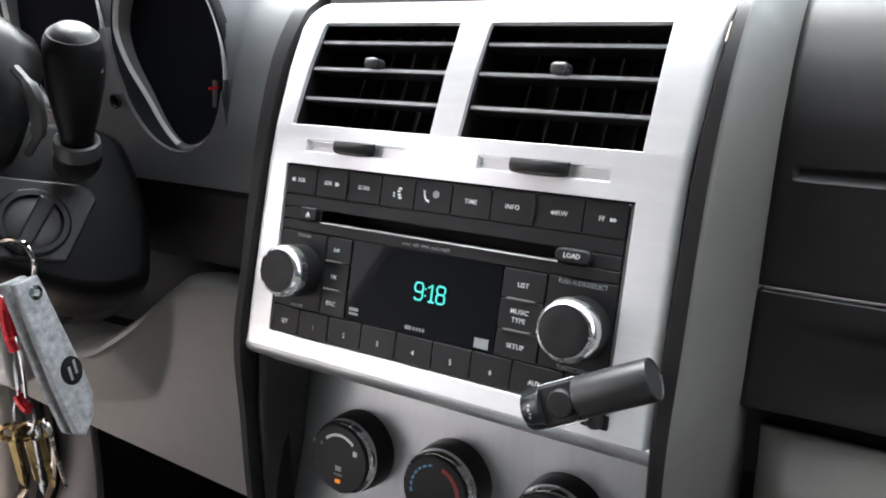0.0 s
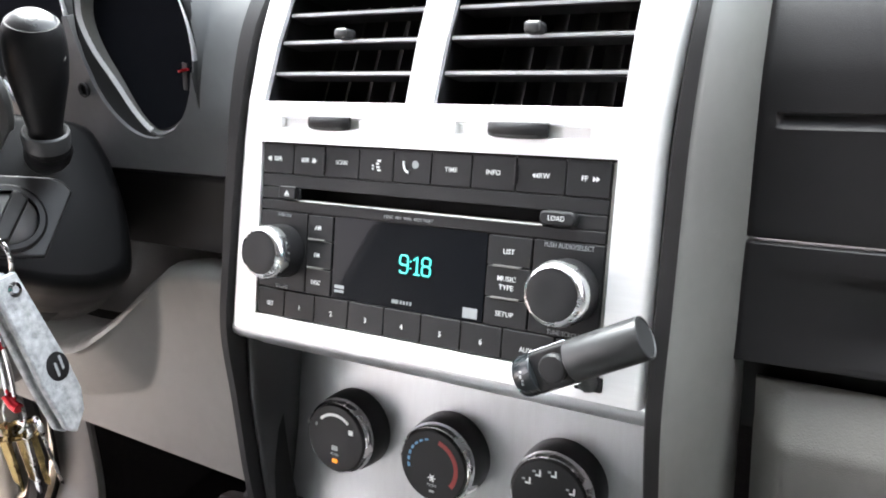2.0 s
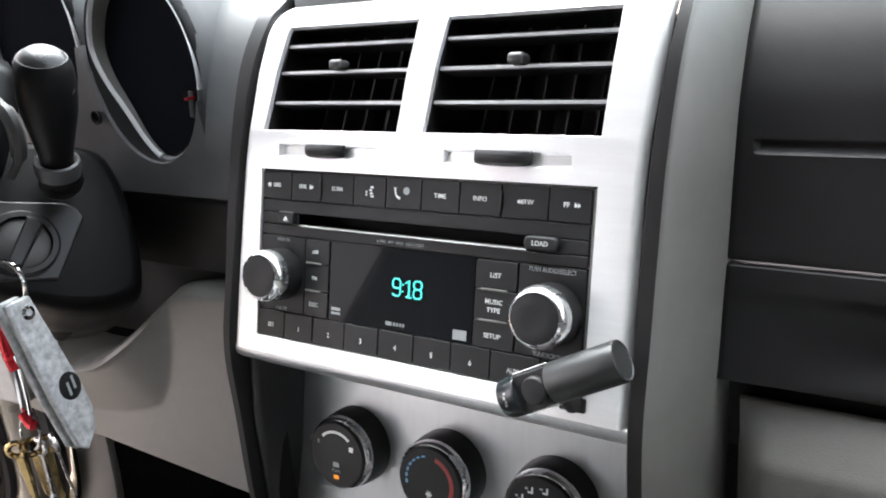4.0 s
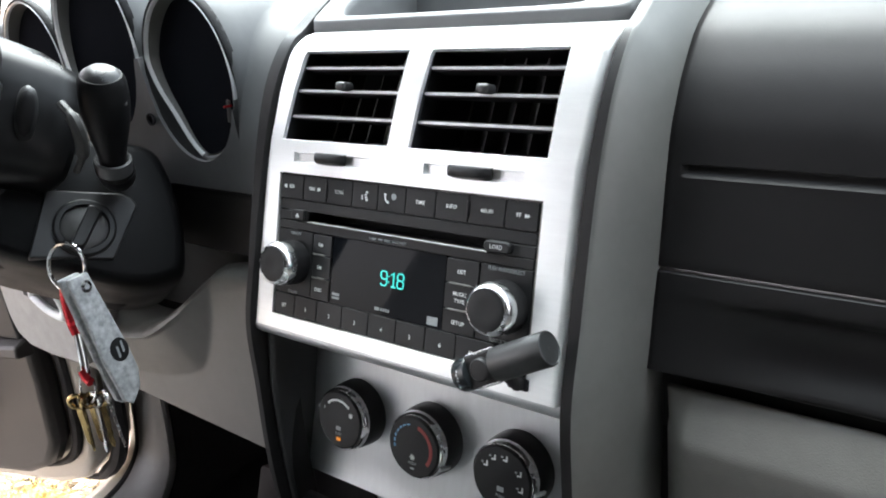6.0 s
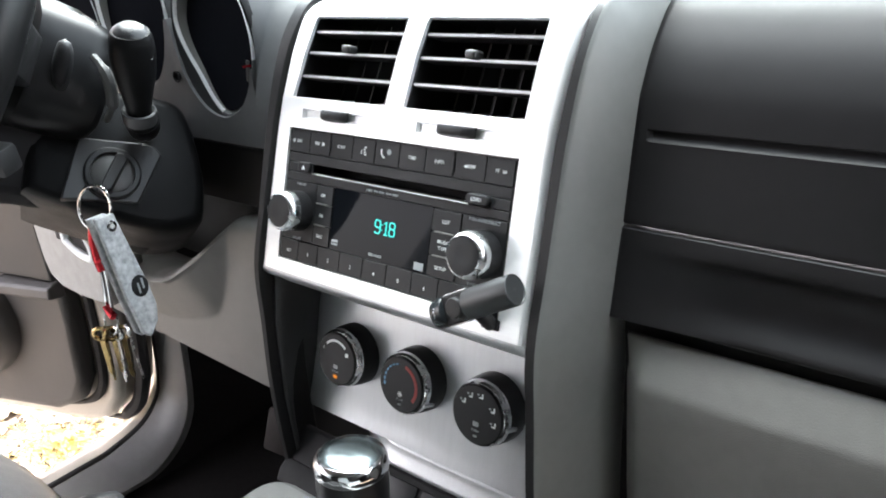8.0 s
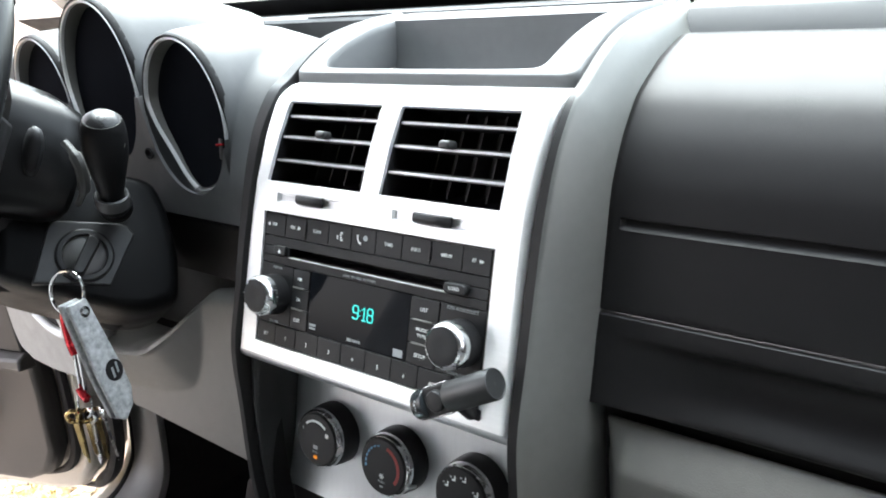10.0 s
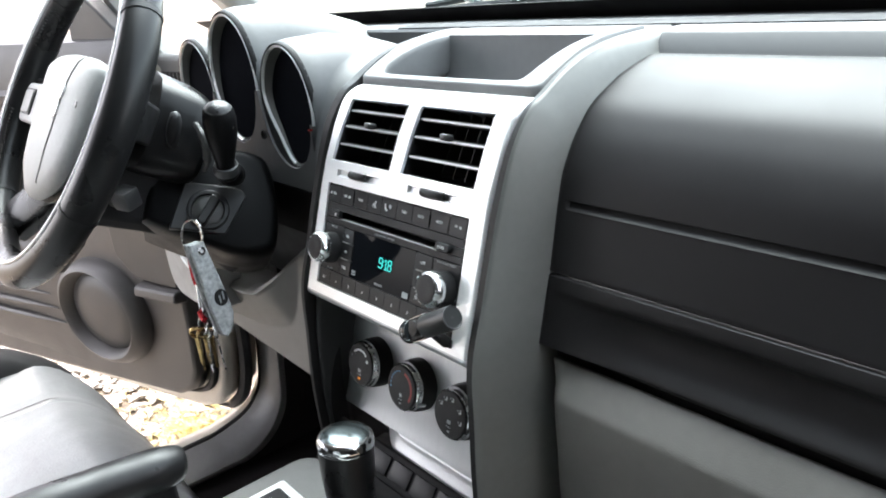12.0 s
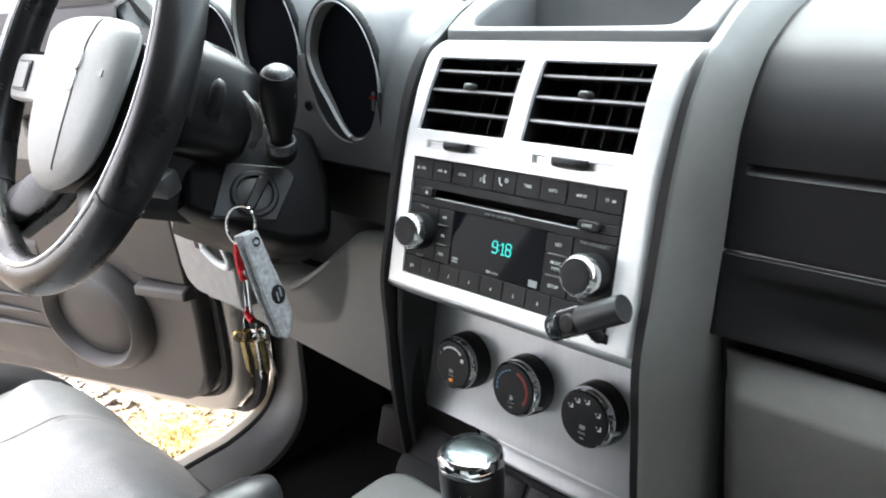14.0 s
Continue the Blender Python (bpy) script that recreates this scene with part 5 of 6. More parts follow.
box(bm, (-0.2665, -0.1245, 1.0915), (0.022, 0.020, 0.021), Euler((0.2, 0.1, 0.4)).to_matrix(), 0.004)
tilt_lever = part("tilt_lever", bm, DARK, column, "ribbed tilt lever under the column")
for k in range(3):
    bm = B()
    box(bm, (-0.2800 + 0.0045 * k, -0.1350 + 0.0008 * k, 1.0925), (0.0022, 0.006, 0.017), Euler((0.2, 0.15, 0.4)).to_matrix(), 0.0008)
    part("rib", bm, SILL, tilt_lever)

# ---------------------------------------------------------------- steering wheel
wheel = thing("steering_wheel", WH @ Vector((0, 0, -0.05)), "black leather steering wheel with a pale grey airbag hub", "steering wheel")
RW = 0.174


def rim_arc(a0, a1, r, mat, name, label="", grip=0.0):
    bm = B()
    n = 48
    pts, rr = [], []
    for i in range(n + 1):
        a = radians(lerp(a0, a1, i / n))
        pts.append(WH @ Vector((RW * math.cos(a), RW * math.sin(a), 0)))
        rr.append(r + grip * math.sin(math.pi * i / n) ** 0.5)
    tube(bm, pts, rr, 16)
    return part(name, bm, mat, wheel, label)


rim_arc(31, 138, 0.0172, BLACKLEATHER, "rim_top", "smooth black upper rim")
rim_arc(138, 222, 0.0168, BLACKLEATHER, "rim_side", "perforated black leather grip", 0.0012)
rim_arc(222, 329, 0.0168, BLACKLEATHER, "rim_bottom", "smooth black lower rim")
rim_arc(-31, 31, 0.0168, BLACKLEATHER, "rim_side", "perforated black leather grip", 0.0012)
for a in (31, 138, 222, 329):
    rim_arc(a - 0.7, a + 0.7, 0.0180, BLACK, "seam")
bm = B()
hubc = [(0.0, 0.052), (0.05, 0.050), (0.092, 0.044), (0.104, 0.032), (0.099, -0.006), (0.089, -0.049), (0.071, -0.076), (0.045, -0.091), (0.016, -0.100), (0, -0.101)]
outline = smooth_path([(x, y, 0) for x, y in hubc], 4)
outline = [(p.x, p.y) for p in outline] + [(-0.64 * p.x, p.y) for p in outline[::-1][1:-1]]
loft(bm, [[WH @ Vector((x * s, y * s, d)) for x, y in outline] for s, d in ((0.80, -0.008), (0.95, -0.006), (1.0, -0.001), (0.99, 0.003), (0.945, 0.008), (0.85, 0.0115), (0.6, 0.0145), (0.3, 0.016))])
part("airbag_cover", bm, HUB, wheel, "pale grey padded airbag cover")
bm = B()
loft(bm, [[WH @ Vector((x * s, y * s - 0.006, d)) for x, y in outline] for s, d in ((0.66, -0.060), (0.84, -0.045), (0.94, -0.010), (0.86, -0.004))])
part("hub_base", bm, MATT, wheel, "black hub body under the airbag cover")
COVER = ((1.0, -0.001), (0.99, 0.003), (0.945, 0.008), (0.85, 0.0115), (0.6, 0.0145), (0.3, 0.016), (0.0, 0.016))


def cover_depth(x, y):
    """Height of the airbag cover's face over the wheel's plane."""
    share = 0.0
    for (ax0, ay0), (bx0, by0) in zip(outline, outline[1:] + outline[:1]):
        ex, ey = bx0 - ax0, by0 - ay0
        det = x * -ey + y * ex
        if abs(det) > 1e-9:
            k = (ax0 * -ey + ay0 * ex) / det
            q = (x * ay0 - y * ax0) / det
            if k > 0 and -1e-6 <= q <= 1 + 1e-6:
                share = 1 / k
    for (s0, d0), (s1, d1) in zip(COVER, COVER[1:]):
        if s1 <= share <= s0:
            return lerp(d1, d0, (share - s1) / (s0 - s1))
    return -0.001


bm = B()
prism(bm, rounded(0.026, -0.016, 0.045, 0.002, 0.007), WH, 0.012, 0.0170)
prism(bm, rounded(0.025, 0.001, 0.048, 0.020, 0.008), WH, 0.012, 0.0174)
part("emblem", bm, SILVER, wheel, "plain silver emblem", bevel=0.001)
bm = B()
seam_line = smooth_path([Vector((0.050, 0.049, 0)), Vector((0.049, 0.036, 0)), Vector((0.045, 0.01, 0)), Vector((0.042, -0.03, 0)), Vector((0.038, -0.06, 0)), Vector((0.033, -0.082, 0))], 6)
tube(bm, [WH @ Vector((p.x, p.y, cover_depth(p.x, p.y) + 0.0001)) for p in seam_line], 0.0009, 6)
part("crease", bm, PILLAR, wheel, "fine seam down the cover")
for x, y, d in ((0.0503, -0.0694, 0.0085), (0.0817, 0.0009, 0.0112)):
    bm = B()
    prism(bm, rounded(x - 0.004, y - 0.003, x + 0.004, y + 0.003, 0.001), WH, d - 0.001, d + 0.0012)
    part("tear_mark", bm, PILLAR, wheel, "small worn mark")
# inner ridge of the rim, its sky highlight put into a pale colour
bm = B()
tube(bm, [WH @ Vector(((RW - 0.0062) * math.cos(radians(a)), (RW - 0.0062) * math.sin(radians(a)), 0.0156)) for a in range(0, 360, 4)], 0.0023, 8, closed=True)
part("rim_highlight", bm, SATIN, wheel, "pale ridge inside the rim for its sky highlight")
bm = B()
for a in [142 + 1.5 * k for k in range(12)] + [187 + 1.5 * k for k in range(23)]:
    c, sn = math.cos(radians(a)), math.sin(radians(a))
    box(bm, WH @ Vector(((RW - 0.0150) * c, (RW - 0.0150) * sn, 0.0102)), (0.0050, 0.0016, 0.0016), WH.to_3x3() @ Euler((0, radians(40), radians(a + 24))).to_matrix(), 0.0004, 1)
mark(part("stitching", bm, DARK, wheel), "dark thread stitches along the grip", kind="stuff")
for sgn in (-1, 1):
    bm = B()
    loft(bm, [[WH @ Vector((sgn * x, y, d)) for y, d in ((0.022, -0.020 - e), (0.024, 0.004 - e), (-0.012, 0.004 - e), (-0.016, -0.020 - e))] for x, e in ((0.062, 0.035), (0.115, 0.032), (0.168, 0.0))])
    part("spoke", bm, BLACK, wheel, "black side spoke", bevel=0.003)
    if sgn < 0:
        bm = B()
        prism(bm, rounded(-0.152, -0.030, -0.064, 0.016, 0.010), WH, -0.016, 0.004)
        pod = part("switch_frame", bm, HUB, wheel, "pale grey switch frame on the spoke", bevel=0.003)
        bm = B()
        prism(bm, rounded(-0.141, -0.021, -0.104, 0.009, 0.003), WH, -0.003, 0.0055)
        part("switch_gap", bm, BLACK, pod)
        bm = B()
        prism(bm, rounded(-0.139, -0.019, -0.106, 0.007, 0.003), WH, -0.002, 0.0070)
        part("switch", bm, PILLAR, pod, "grey rocker switch", bevel=0.001)
    bm = B()
    loft(bm, [[WH @ Vector((sgn * (x + 0.73 * w), y + 0.68 * w, d - e)) for w, d in ((0.018, -0.018), (0.015, 0.002), (0.004, 0.008), (-0.018, 0.006), (-0.034, -0.004), (-0.038, -0.020))]
              for x, y, e in ((0.030, -0.055, 0.020), (0.062, -0.094, 0.016), (0.106, -0.132, 0.006))])
    part("lower_spoke", bm, BLACKLEATHER, wheel, "black leather lower spoke", bevel=0.004, seg=3)

# ---------------------------------------------------------------- keys hanging from the lock
keys = thing("key_bunch", (-0.235, -0.083, 1.05), "keys on a split ring with grey felt tag, hanging from ignition", "keys")
bm = B()
grip = [(0.0012, 0.0150), (0.0060, 0.0142), (0.0100, 0.0102), (-0.0010, -0.0182), (-0.0050, -0.0200), (-0.0098, -0.0166)]
loft(bm, [[IG @ Vector((x * k, y * k - 0.0004, d)) for x, y in grip[::-1]] for k, d in ((0.94, 0.0026), (1.0, 0.006), (0.97, 0.0125), (0.86, 0.0150))])
part("ignition_key", bm, BLACK, keys, "black plastic key head turned in the lock", bevel=0.0008)
bm = B()
rc = Vector((-0.2350, -0.0815, 1.0455))
ra, rb = Vector((0.9, 0.2, 0.12)).normalized(), Vector((0.23, 0.05, 0.95)).normalized()
tube(bm, [rc + 0.0185 * (math.cos(a) * ra + math.sin(a) * rb) for a in [2 * math.pi * i / 40 for i in range(40)]], 0.0014, 8, closed=True)
part("split_ring", bm, CHROME, keys, "bright steel split ring")
# felt tag: a folded strap
FT, FB = Vector((-0.2180, -0.076, 1.042)), Vector((-0.2075, -0.078, 0.958))
fm = frame_of(FB, Vector((-0.2, 0.98, 0.1)), FT - FB)
fl = (FT - FB).length
for d, nm in ((0.0040, "front"), (-0.0045, "back")):
    bm = B()
    w0, w1 = 0.0078, 0.0108
    tag = [(-w0, fl + 0.004), (w0, fl + 0.002), (w1, fl * 0.3), (w1 * 0.95, 0.008), (w1 * 0.5, -0.004), (-w1 * 0.5, -0.012), (-w1 * 0.95, -0.006), (-w1, fl * 0.3)]
    prism(bm, tag, fm, d - 0.0022, d + 0.0022)
    flap = part("felt_flap", bm, FELT, keys, "soft grey felt flap", bevel=0.0012)
bm = B()
lathe(bm, [(0.0075, 0.0055), (0.0075, 0.0062), (0.0070, 0.0064)], fm @ Matrix.Translation((0.003, fl * 0.33, 0)), 24, squash=1.15)
badge = part("badge", bm, BLACK, keys, "oval black badge on the tag")
bm = B()
for k in (-1, 1):
    prism(bm, [(0.003 + 0.0022 * k - 0.0008, fl * 0.33 - 0.004 + 0.001 * k), (0.003 + 0.0022 * k + 0.0008, fl * 0.33 - 0.004 + 0.001 * k), (0.003 + 0.0022 * k + 0.0018, fl * 0.33 + 0.004 + 0.001 * k), (0.003 + 0.0022 * k + 0.0002, fl * 0.33 + 0.004 + 0.001 * k)], fm, 0.0062, 0.0068)
part("badge_bars", bm, DIMINK, badge)
bm = B()
lathe(bm, [(0.0036, 0.0050), (0.0042, 0.0066), (0.0020, 0.0072), (0.0016, 0.004)], fm @ Matrix.Translation((0.002, fl - 0.006, 0)), 18)
part("rivet", bm, CHROME, keys, "bright rivet")
# small spring hook, red and steel
bm = B()
hk = [(-0.246, -0.080, 1.030), (-0.252, -0.081, 1.020), (-0.2545, -0.081, 1.0), (-0.252, -0.081, 0.99)]
tube(bm, smooth_path(hk, 5), 0.0040, 10)
part("red_hook", bm, REDMETAL, keys, "red anodised end of the spring hook")
bm = B()
tube(bm, smooth_path([(-0.2545, -0.080, 1.0), (-0.2600, -0.080, 0.975), (-0.2640, -0.080, 0.955), (-0.2580, -0.080, 0.953), (-0.2520, -0.080, 0.975), (-0.2490, -0.080, 1.0)], 4), 0.0014, 8)
part("steel_hook", bm, CHROME, keys, "bright steel spring hook")
bm = B()
tube(bm, [(-0.2625, -0.0815, 0.957), (-0.2590, -0.0815, 0.951), (-0.2540, -0.0815, 0.949)], 0.0034, 10)
part("red_clasp", bm, REDMETAL, keys, "red clasp")
kr = Vector((-0.263, -0.081, 0.942))
bm = B()
tube(bm, [kr + Vector((0.011 * math.cos(a), 0.003 * math.sin(a), 0.011 * math.sin(a))) for a in [2 * math.pi * i / 28 for i in range(28)]], 0.0010, 6, closed=True)
part("split_ring", bm, STEEL, keys, "small steel split ring")
for k, (dx, ln_, lean, yaw, mat, nm) in enumerate(((-0.012, 0.050, 0.10, 40, BRASS, "brass door key"), (-0.006, 0.054, 0.03, -35, BRASS, "brass door key"), (0.000, 0.048, -0.05, 75, BRASS, "brass door key"),
                                                (0.006, 0.056, -0.10, 10, STEEL, "steel key"), (0.010, 0.050, -0.18, 60, BRASS, "brass door key"), (0.015, 0.056, -0.28, -20, STEEL, "steel key"))):
    km = frame_of(kr + Vector((dx * 0.62, -0.008 + 0.003 * k, -0.004)), Vector((math.cos(radians(yaw)), math.sin(radians(yaw)), 0)), Vector((lean, 0.05, 1)))
    bm = B()
    bow = [km @ Vector((0.0054 * math.cos(a), -0.0060 + 0.0050 * math.sin(a), 0)) for a in [2 * math.pi * i / 20 for i in range(20)]]
    tube(bm, bow, 0.0020, 8, closed=True)
    k1 = part("key_bow", bm, mat, keys, nm)
    bm = B()
    prism(bm, [(-0.0020, -0.0115), (0.0020, -0.0115), (0.0020, -0.028), (0.0010, -0.031), (0.0019, -0.034), (0.0009, -0.038), (0.0018, -0.042), (0.0004, -ln_ + 0.004), (-0.0020, -ln_ + 0.008)][::-1], km, -0.0009, 0.0009)
    part("key_blade", bm, mat, k1)

# ---------------------------------------------------------------- door frame, sill and windscreen pillar on the driver's side
A_PATH = [(0.150, 1.15), (0.112, 0.86), (0.103, 0.778), (0.094, 0.696), (0.083, 0.662), (0.055, 0.636), (0.006, 0.622), (-0.037, 0.620), (-0.2, 0.62), (-1.0, 0.62)]
B_PATH = [(0.152, 1.15), (0.118, 0.86), (0.107, 0.778), (0.099, 0.696), (0.090, 0.655), (0.066, 0.622), (0.028, 0.601), (-0.02, 0.599), (-0.2, 0.60), (-1.0, 0.60)]
pa, pb = smooth_path([(0, *p) for p in A_PATH], 6), smooth_path([(0, *p) for p in B_PATH], 6)
bm = B()
rows = []
for p, q in zip(pa, pb):
    rows.append([(-0.583, p.y + 0.008, p.z - 0.006), (-0.578, p.y, p.z)] + [(lerp(-0.578, -0.522, t), lerp(p.y, q.y, t) - b, lerp(p.z, q.z, t) + b) for t, b in ((.2, .003), (.45, .004), (.7, .0035), (.88, .002))]
                + [(-0.522, q.y, q.z), (-0.5225, q.y + 0.004, q.z - 0.004), (-0.540, q.y + 0.02, q.z - 0.02)])
sheet(bm, rows)
mark(part("trim_sill", bm, SILL, solid=0.003), "grey plastic kick and sill trim round the door opening", "trim", kind="structure")
bm = B()
tube(bm, [(-0.586, p.y + 0.004, p.z - 0.001) for p in pa], 0.0036, 10)
mark(part("trim_door_seal", bm, RUBBER), "black rubber door seal", "seal", kind="structure")
bm = B()
sheet(bm, [[(-0.590, p.y + 0.010, p.z - 0.004), (-0.615, p.y + 0.012, p.z - 0.006), (-0.635, p.y + 0.022, p.z - 0.010), (-0.655, p.y + 0.06, p.z - 0.030), (-0.665, p.y + 0.12, p.z - 0.08)] for p in pa])
mark(part("trim_door_jamb", bm, BODY, solid=0.003), "beige painted metal door jamb", "jamb", kind="structure")
bm = B()
sheet(bm, [[(-0.540, q.y + 0.014, q.z - 0.014), (-0.545, 0.2, q.z - 0.02), (-0.548, 0.43, q.z - 0.02)] for q in pb if q.y > -0.02])
mark(part("wall_kick_side", bm, CARPET, solid=0.01), "black carpeted side of the footwell", "wall", kind="structure")
bm = B()
prof = ((-.035, -.02), (.03, -.03), (.04, .025), (-.03, .03))
loft(bm, [[(-0.665 + dx, 0.34 + dy, 1.08) for dx, dy in prof], [(-0.665 + dx, 0.255 + dy, 1.20) for dx, dy in prof], [(-0.635 + dx, 0.04 + dy, 1.42) for dx, dy in prof], [(-0.60 + dx, -0.18 + dy, 1.60) for dx, dy in prof]])
mark(part("trim_windscreen_pillar", bm, LINER, bevel=0.012), "pale grey windscreen pillar trim", "pillar", kind="structure")
bm = B()
tube(bm, [(-0.705, 0.27, 1.19), (-0.675, 0.05, 1.405), (-0.64, -0.17, 1.585), (-0.66, -0.5, 1.63), (-0.66, -1.0, 1.63)], 0.011, 8)
mark(part("trim_upper_seal", bm, RUBBER), "black rubber seal along the roof edge", "seal", kind="structure")
bm = B()
box(bm, (-0.80, 0.62, 0.70), (0.10, 0.9, 0.62), bevel=0.03)
mark(part("wall_wing", bm, BODY), "beige front wing of the car", "wing", kind="structure")
bm = B()
sheet(bm, [[(x, y, z - 0.02 * (x / 0.7) ** 2) for x in np.linspace(-0.8, 0.8, 9)] for y, z in ((0.40, 1.08), (0.55, 1.09), (0.9, 1.06), (1.4, 0.98), (1.55, 0.85), (1.6, 0.5))])
mark(part("wall_bonnet", bm, BODY, solid=0.01), "beige bonnet in front of the windscreen", "bonnet", kind="structure")

# windscreen with its black painted edge, wipers outside
bm = B()
sheet(bm, [[(x * (1 - 0.12 * t), 0.385 - 0.55 * t - 0.04 * (x / 0.68) ** 2, 1.185 + 0.42 * t) for x in np.linspace(-0.68, 0.68, 13)] for t in (0, 0.25, 0.5, 0.75, 1.0)])
mark(part("window_windscreen", bm, GLASS), "clear windscreen above the dashboard", "windscreen", kind="structure")
bm = B()
sheet(bm, [[(x, 0.296 - 0.045 * (x / 0.66) ** 2 - 0.03 * t, 1.2035 + 0.019 * t) for x in np.linspace(-0.80, 0.76, 25)] for t in (0, 0.5, 1)])
mark(part("trim_windscreen_edge", bm, DEEP, solid=0.002), "black painted lower edge of the windscreen", "trim", kind="structure")
wip = thing("wiper", (-0.16, 0.40, 1.17), "black windscreen wiper with bright metal frame outside the glass", "wiper", "windscreen wipers")
bm = B()
blade = smooth_path([(-0.43, 0.338, 1.2070), (-0.3, 0.365, 1.2130), (-0.15, 0.385, 1.2170), (0.02, 0.388, 1.2170)], 8)
tube(bm, blade, 0.0045, 8)
part("blade", bm, RUBBER, wip, "black rubber blade")
bm = B()
tube(bm, smooth_path([(-0.38, 0.355, 1.2170), (-0.27, 0.378, 1.2260), (-0.16, 0.392, 1.2320), (-0.06, 0.394, 1.2290), (0.0, 0.394, 1.2220)], 6), 0.0048, 8)
part("frame_bow", bm, BLACK, wip, "black frame bow")
for k, (x, w) in enumerate(((-0.30, 0.03), (-0.265, 0.012), (-0.225, 0.02), (-0.19, 0.035), (-0.155, 0.014), (-0.12, 0.03), (-0.08, 0.012), (-0.045, 0.024))):
    bm = B()
    box(bm, (x, 0.372 + 0.0003 * k, 1.2220 + (0.004 if k % 2 else -0.002)), (w, 0.010, 0.006), Euler((0, 0.1 * (-1) ** k, 0.15)).to_matrix(), 0.0015)
    part("joint", bm, CHROME if k % 2 else STEEL, wip, "bright metal joint")
bm = B()
tube(bm, smooth_path([(-0.19, 0.385, 1.2240), (-0.10, 0.39, 1.2240), (-0.03, 0.40, 1.2120), (0.03, 0.42, 1.18), (0.04, 0.43, 1.13)], 6), 0.006, 8, squash=0.6)
part("arm", bm, BLACK, wip, "black wiper arm")
wip2 = copy_thing(wip, Matrix.Translation((0.50, 0.36, 1.160)))
PLACE[wip2.name] = Matrix.Translation((0.47, 0.37, 1.166))

# ---------------------------------------------------------------- open driver's door
DR = frame_of((-0.68, -0.02, 0), (0.953, 0.302, 0), (0, 0, 1))
door = thing("driver_door", DR @ Vector((-0.3, 0.60, -0.05)), "open driver's door with grey trim, speaker and ribbed map pocket", "car door")
bm = B()
shell = [(-0.90, 0.62), (0.03, 0.632), (0.075, 0.645), (0.105, 0.68), (0.125, 0.76), (0.135, 0.95), (0.135, 1.19), (-0.90, 1.225)]
prism(bm, shell, DR, -0.10, -0.028)
part("shell", bm, BODY, door, "beige painted door shell", bevel=0.012, seg=3)
bm = B()
tube(bm, smooth_path([DR @ Vector((u, z, -0.055)) for u, z in ((-0.9, 0.620), (-0.3, 0.624), (0.03, 0.628), (0.085, 0.642), (0.118, 0.68), (0.136, 0.76), (0.147, 0.95), (0.147, 1.18))], 5), [0.003] * 11 + [0.004, 0.005, 0.0065, 0.008, 0.009] + [0.010] * 20, 8)
part("seal", bm, RUBBER, door, "black rubber door seal")
bm = B()
trim = [(-0.87, 0.655), (-0.62, 0.645), (0.02, 0.668), (0.060, 0.685), (0.082, 0.72), (0.092, 0.80), (0.096, 0.90), (0.096, 1.185), (-0.87, 1.235)]
prism(bm, trim, DR, -0.030, 0.0)
part("trim_panel", bm, TAUPE, door, "grey moulded trim panel", bevel=0.010, seg=3)
# shade on the trim panel's rounded edge, added as a black tube
bm = B()
tube(bm, smooth_path([DR @ Vector((u, z, -0.026)) for u, z in ((-0.86, 0.648), (-0.3, 0.650), (-0.05, 0.659), (0.02, 0.664), (0.068, 0.682), (0.092, 0.72), (0.102, 0.80), (0.106, 0.90), (0.106, 1.18))], 5), [0.0025] * 16 + [0.003, 0.0035, 0.004, 0.005, 0.006] + [0.0065] * 20, 8)
part("trim_edge_shade", bm, RUBBER, door, "black line standing for the trim panel's shaded edge")
# upper rail
bm = B()
rail = [(0.0, 1.100), (0.010, 1.110), (0.014, 1.145), (0.022, 1.152), (0.024, 1.165), (0.014, 1.172), (0.012, 1.215), (0.004, 1.238), (-0.025, 1.246)]
sheet(bm, [[DR @ Vector((u, z - 0.018 * (u + 0.87) / 0.95, d)) for u in np.linspace(-0.87, 0.094, 10)] for d, z in rail])
part("upper_rail", bm, DARK, door, "charcoal upper rail", solid=0.004)
# pale insert
bm = B()
prism(bm, rounded(-0.86, 1.030, -0.14, 1.098, 0.012), DR, -0.002, 0.006)
part("insert", bm, LINER, door, "pale grey insert above the armrest", bevel=0.003)
# armrest with pull
bm = B()
arm = [(0.0, 1.035), (0.045, 1.028), (0.058, 1.015), (0.058, 0.985), (0.040, 0.965), (0.0, 0.955)]
loft(bm, [[DR @ Vector((u, z, d * k)) for d, z in arm] for u, k in ((-0.87, 1), (-0.40, 1), (-0.30, 0.8), (-0.24, 0.3))])
part("armrest", bm, TAUPE, door, "grey armrest", bevel=0.006)
bm = B()
tube(bm, smooth_path([DR @ Vector(p) for p in ((-0.50, 1.045, 0.02), (-0.44, 1.055, 0.035), (-0.36, 1.05, 0.035), (-0.30, 1.03, 0.02))], 5), 0.010, 10)
part("pull_handle", bm, CHROME, door, "bright door pull handle")
bm = B()
prism(bm, rounded(-0.40, 1.04, -0.28, 1.075, 0.01), DR, 0.0, 0.012)
part("latch_bezel", bm, SATIN, door, "silver latch bezel", bevel=0.003)
# ledge in front of the speaker
bm = B()
loft(bm, [[DR @ Vector((u, z, d)) for d, z in ((-0.005, 0.868), (0.018, 0.862), (0.020, 0.848), (-0.005, 0.842))] for u in (0.002, 0.05, 0.0965)])
part("ledge", bm, TAUPE, door, "pale grey ledge", bevel=0.003)
# dark front infill
bm = B()
prism(bm, [(-0.04, 0.905), (0.0, 0.872), (0.094, 0.866), (0.095, 1.08), (-0.04, 1.08)], DR, -0.002, 0.008)
